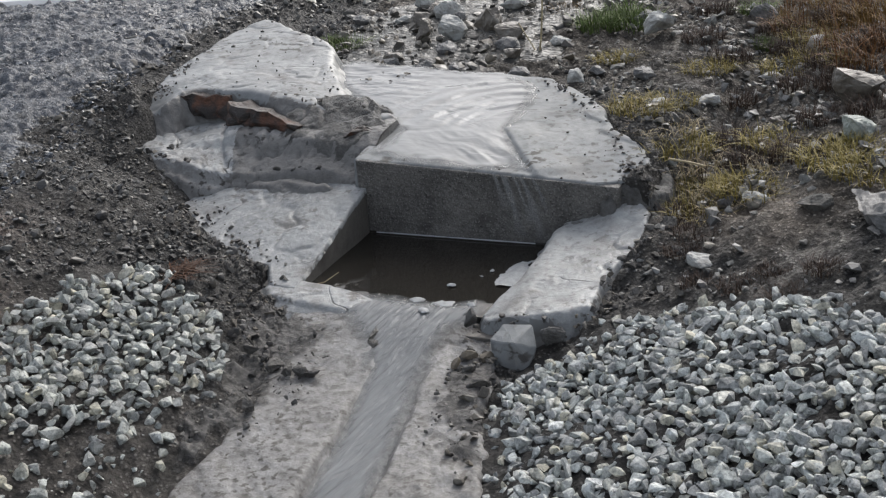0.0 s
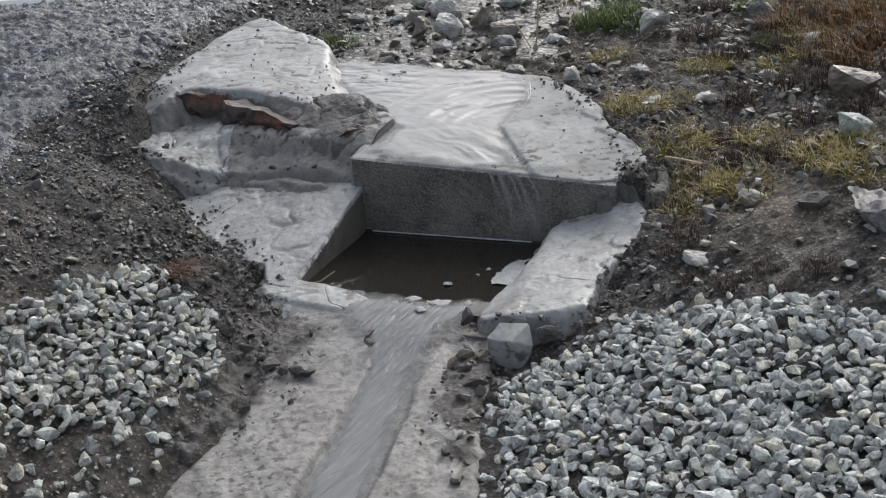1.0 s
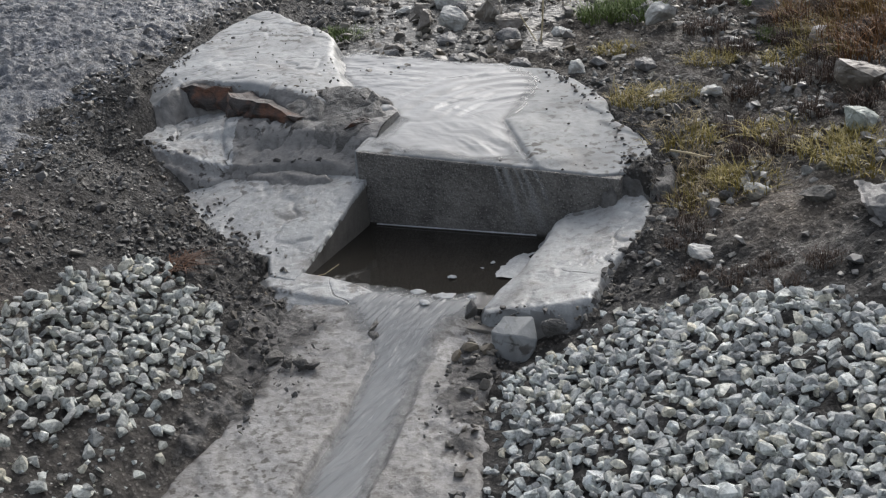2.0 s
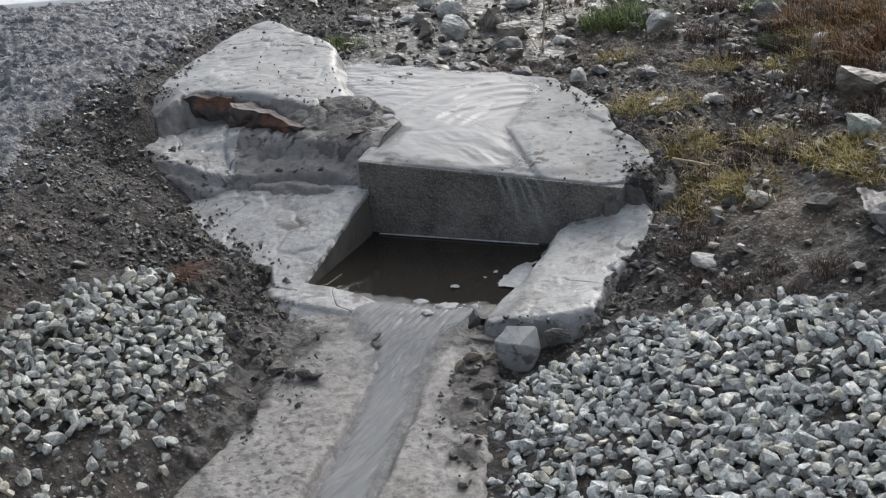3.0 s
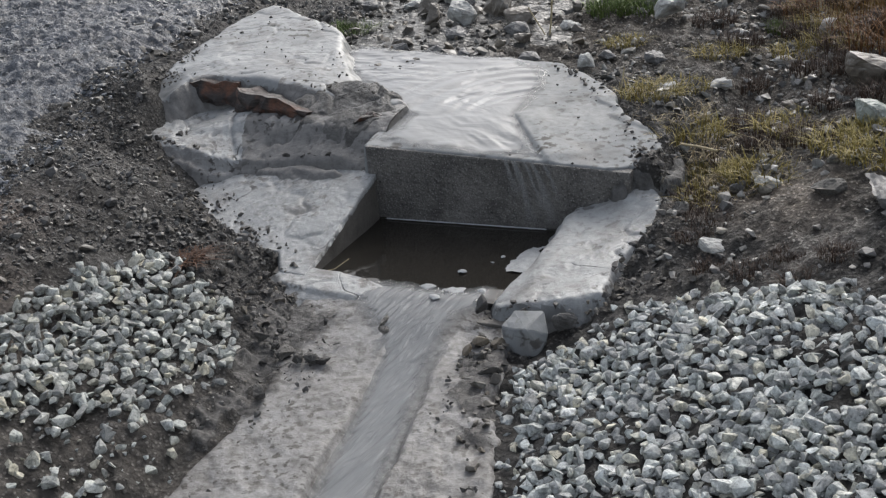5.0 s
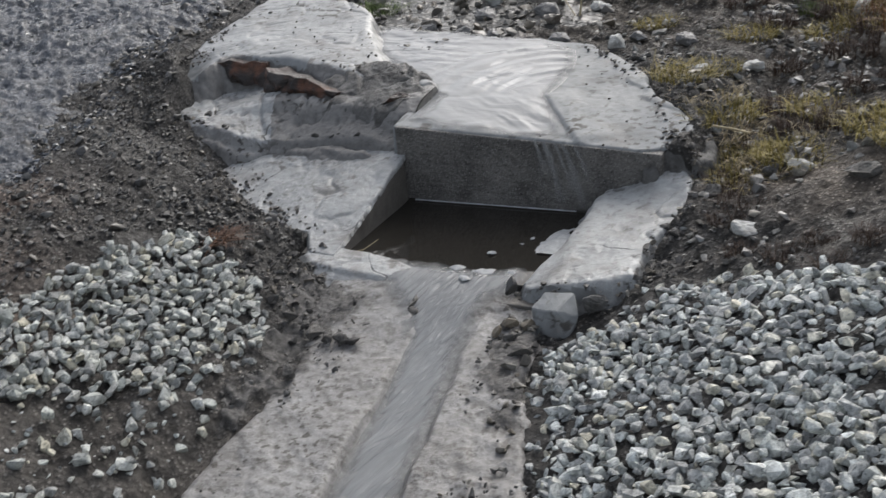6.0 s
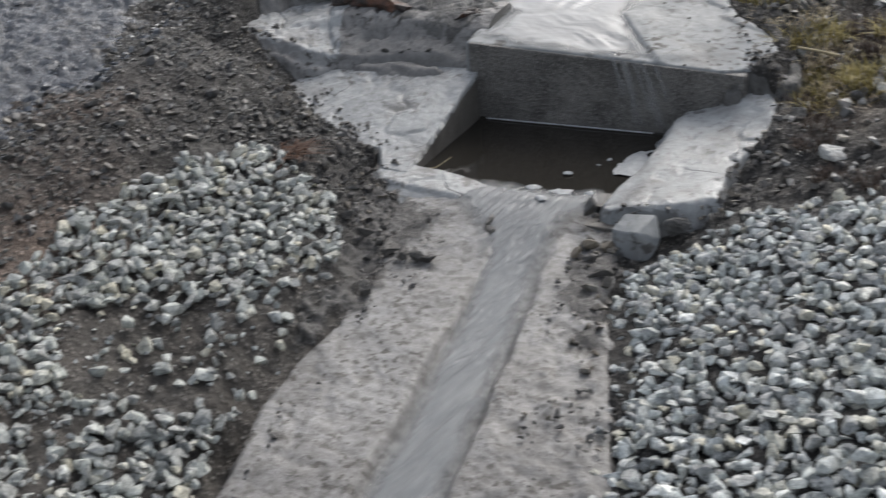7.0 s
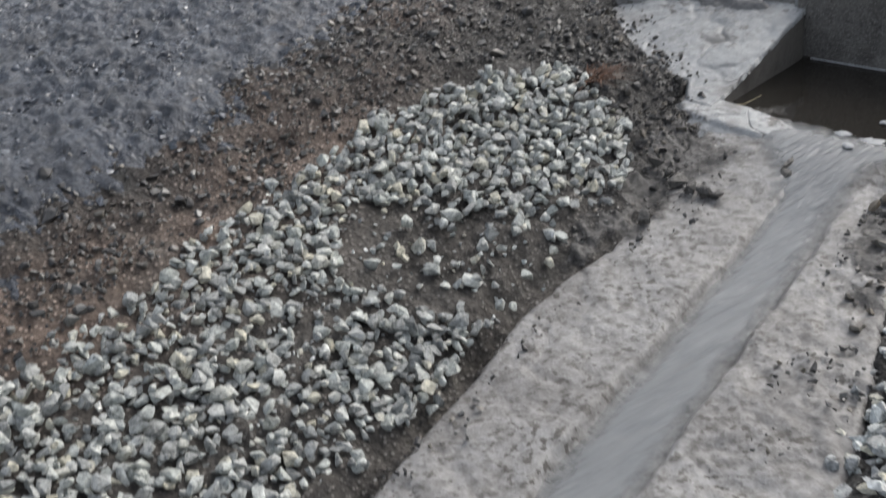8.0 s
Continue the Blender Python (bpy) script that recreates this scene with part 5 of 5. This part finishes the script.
# ---- plants ----
def tuft_mesh(name, seed, blades, tall, spread, lean, wide=0.004):
    r = random.Random(seed)
    co, fa = [], []
    for _ in range(blades):
        a, d = r.uniform(0, 6.283), spread * math.sqrt(r.random())
        bx, by = d * math.cos(a), d * math.sin(a)
        b = a + r.gauss(0, 1.3)
        dirx, diry = math.cos(b), math.sin(b)
        h, bend, w = tall * r.uniform(0.45, 1.0), lean * r.uniform(0.2, 1.2), wide * r.uniform(0.6, 1.3)
        start = len(co)
        for k in range(5):
            t = k / 4
            out = h * bend * t * t
            up = h * (t - 0.45 * bend * t * t)
            ww = w * (1 - t) ** 0.7 * 0.5 + 0.0002
            cx, cy = bx + dirx * out, by + diry * out
            co += [(cx - diry * ww, cy + dirx * ww, up - 0.01), (cx + diry * ww, cy - dirx * ww, up - 0.01)]
        for k in range(4):
            i = start + 2 * k
            fa.append((i, i + 1, i + 3, i + 2))
    return solid_mesh(name, co, fa, True)


def tuft(x, y, me, material, label, size=1.0, category="grass"):
    ob = thing("grass_tuft", me, material, label, category, "grass tufts on the slope")
    ob.matrix_world = pose(x, y, float(rough_land(np.array(x), np.array(y))), 0, 0, (x * 977 + y * 613) % 360) @ Matrix.Scale(size, 4)
    return ob


T_GREEN = [tuft_mesh("grass_tuft", s, 260, 0.13, 0.10, 0.9, 0.005) for s in (1, 2)]
T_YELLOW = [tuft_mesh("grass_tuft", s, 300, 0.08, 0.14, 1.3, 0.004) for s in (3, 4, 5)]
T_STRAW = [tuft_mesh("grass_tuft", s, 130, 0.075, 0.15, 1.5, 0.004) for s in (31, 32)]
T_ORANGE = [tuft_mesh("grass_tuft", s, 230, 0.17, 0.16, 1.2, 0.004) for s in (6, 7, 8)]
T_AMBER = [tuft_mesh("grass_tuft", s, 190, 0.17, 0.14, 1.1, 0.004) for s in (26, 27, 28)]
for me, mat_ in [(m, M_ORANGE) for m in T_ORANGE] + [(m, M_AMBER) for m in T_AMBER]:
    me.materials.append(mat_)
T_HEATH = [tuft_mesh("heath_tuft", s, 320, 0.10, 0.12, 0.9, 0.0035) for s in (9, 10)]
for k, (tx, ty, ts) in enumerate([(-0.76, 1.40, 0.9), (0.42, 1.68, 1.0), (0.58, 1.72, 1.15), (0.50, 1.85, 1.1), (-0.07, 1.22, 0.45), (-0.86, 1.46, 0.5), (1.10, 1.95, 0.8), (1.18, 1.62, 0.6)]):
    tuft(tx, ty, T_GREEN[k % 2], M_GRASS, "fresh green grass tuft among wet stones", ts)
for k, (tx, ty, ts) in enumerate([(1.07, 0.40, 1.1), (0.88, 0.66, 0.9), (1.24, 0.06, 0.9), (1.39, 0.15, 1.0), (1.43, 0.50, 1.0), (1.66, 0.24, 1.1), (1.78, 0.10, 1.1), (1.04, 1.15, 0.8), (0.97, 0.74, 0.8), (1.15, 0.30, 0.8), (1.30, 0.20, 0.6), (1.36, 1.30, 1.0), (1.72, 0.30, 0.9), (0.62, 1.25, 0.7), (1.48, 1.36, 0.9), (1.40, 1.62, 1.0), (1.30, 1.88, 0.9), (1.55, 1.5, 1.0), (1.62, 1.2, 0.9)]):
    tuft(tx, ty, T_YELLOW[k % 3], M_YELLOW, "yellowing low grass tuft on stony soil", ts)
for k, (tx, ty, ts) in enumerate([(1.10, 0.36, 1.0), (1.22, 0.26, 0.9), (1.00, 0.52, 0.9), (1.30, 0.12, 0.8), (0.84, 0.74, 0.8), (1.45, 0.30, 0.8), (1.20, 0.48, 0.8)]):
    tuft(tx, ty, T_STRAW[k % 2], M_STRAW, "bleached dry grass lying over stony soil", ts)
for k, (tx, ty, ts) in enumerate([(1.34, 1.75, 0.9), (1.57, 1.40, 0.9), (1.70, 1.08, 1.0), (1.22, 1.95, 0.8), (1.46, 1.98, 1.0), (1.69, 1.55, 1.0), (1.60, 1.75, 1.0), (1.80, 1.30, 1.0), (1.75, 1.85, 1.1), (1.52, 1.62, 0.8), (1.85, 1.6, 1.1), (0.18, 2.0, 0.6), (1.35, 2.15, 1.0), (1.6, 2.15, 1.0)]):
    tuft(tx, ty, (T_ORANGE + T_AMBER)[k % 6], None, "rusty orange autumn grass tuft", ts)
for k, (tx, ty, ts) in enumerate([(1.28, 0.60, 0.9), (1.30, 0.30, 1.0), (1.52, 0.36, 0.9), (1.36, 0.38, 0.8), (1.27, -0.14, 0.7), (1.20, 0.98, 0.8), (1.20, 0.02, 0.8), (1.56, 0.62, 0.8), (1.45, 1.05, 1.0), (1.55, 1.2, 1.1), (1.35, 1.5, 1.0), (1.25, 1.75, 0.9), (1.6, 0.95, 1.0), (1.75, 0.62, 1.0), (1.5, 1.75, 1.1), (1.68, 1.3, 1.0), (1.1, 1.3, 0.8), (0.95, 1.5, 0.8), (0.9, 1.95, 0.9), (1.33, -0.44, 0.5), (1.47, -0.50, 0.6), (1.62, -0.60, 0.6), (1.24, -0.26, 0.5), (1.55, -0.42, 0.45), (1.70, -0.50, 0.5)]):
    tuft(tx, ty, T_HEATH[k % 2], M_HEATH, "dark brown withered heath on stony soil", ts, "heath")


def stem(name, points, radius, material, label, category):
    cu = bpy.data.curves.new(name, "CURVE")
    cu.dimensions, cu.bevel_depth, cu.bevel_resolution = "3D", radius, 1
    sp = cu.splines.new("POLY")
    sp.points.add(len(points) - 1)
    for p, q in zip(sp.points, points):
        p.co = (*q, 1)
    cu.materials.append(material)
    return thing(name, cu, None, label, category)


stem("grass_stalk", [(0.25, 1.32, 0.35), (0.262, 1.33, 0.45), (0.27, 1.335, 0.56), (0.275, 1.34, 0.68)], 0.004, M_STRAW, "tall dry pale grass stalk by the brook", "stalk")
stem("grass_stalk", [(0.75, 0.69, 0.29), (0.755, 0.69, 0.34), (0.765, 0.70, 0.40)], 0.0025, M_STRAW, "short dry straw standing in soil", "stalk")
stem("grass_stalk", [(0.22, 1.36, 0.36), (0.17, 1.40, 0.41), (0.12, 1.43, 0.47)], 0.003, M_STRAW, "dry bent stalk by the brook", "stalk")
stem("twig", [(0.035, -0.53, 0.02), (0.06, -0.48, 0.012), (0.085, -0.42, 0.025)], 0.0014, M_STRAW, "thin pale twig at the basin's corner", "twig")
stem("twig", [(1.10, 0.18, 0.28), (1.18, 0.14, 0.285), (1.24, 0.12, 0.28)], 0.004, M_STRAW, "pale fallen twig on the slope", "twig")
leaf_me = tuft_mesh("dead_leaves", 21, 160, 0.10, 0.07, 1.6, 0.006)
leaves = thing("dead_leaves", leaf_me, M_NEEDLES, "clump of rust-brown dead needles by the gravel", "dead leaves")
leaves.matrix_world = pose(-0.33, -0.80, float(land(-0.33, -0.80)) + 0.004, 0, 0, 20) @ Matrix.Diagonal((1.3, 0.8, 0.4, 1))

# ---- single stones of the two gravel beds ----
for bed, places, sizes, material in ((left_bed, left_near, left_sizes, M_DUSTY_ONE), (right_bed, right_near, right_sizes, M_STONE_ONE)):
    meshes = [solid_mesh("stone", c, f) for c, f in SHAPES[:12]]
    for me in meshes:
        me.materials.append(material)
    for p, s, rot in zip(places, sizes, turns(len(places), 0.55)):
        ob = part("stone", meshes[int(rng.integers(12))], None, bed)
        ob.matrix_world = Matrix.Translation(p.tolist()) @ Matrix(rot.tolist()).to_4x4() @ Matrix.Scale(float(s), 4)
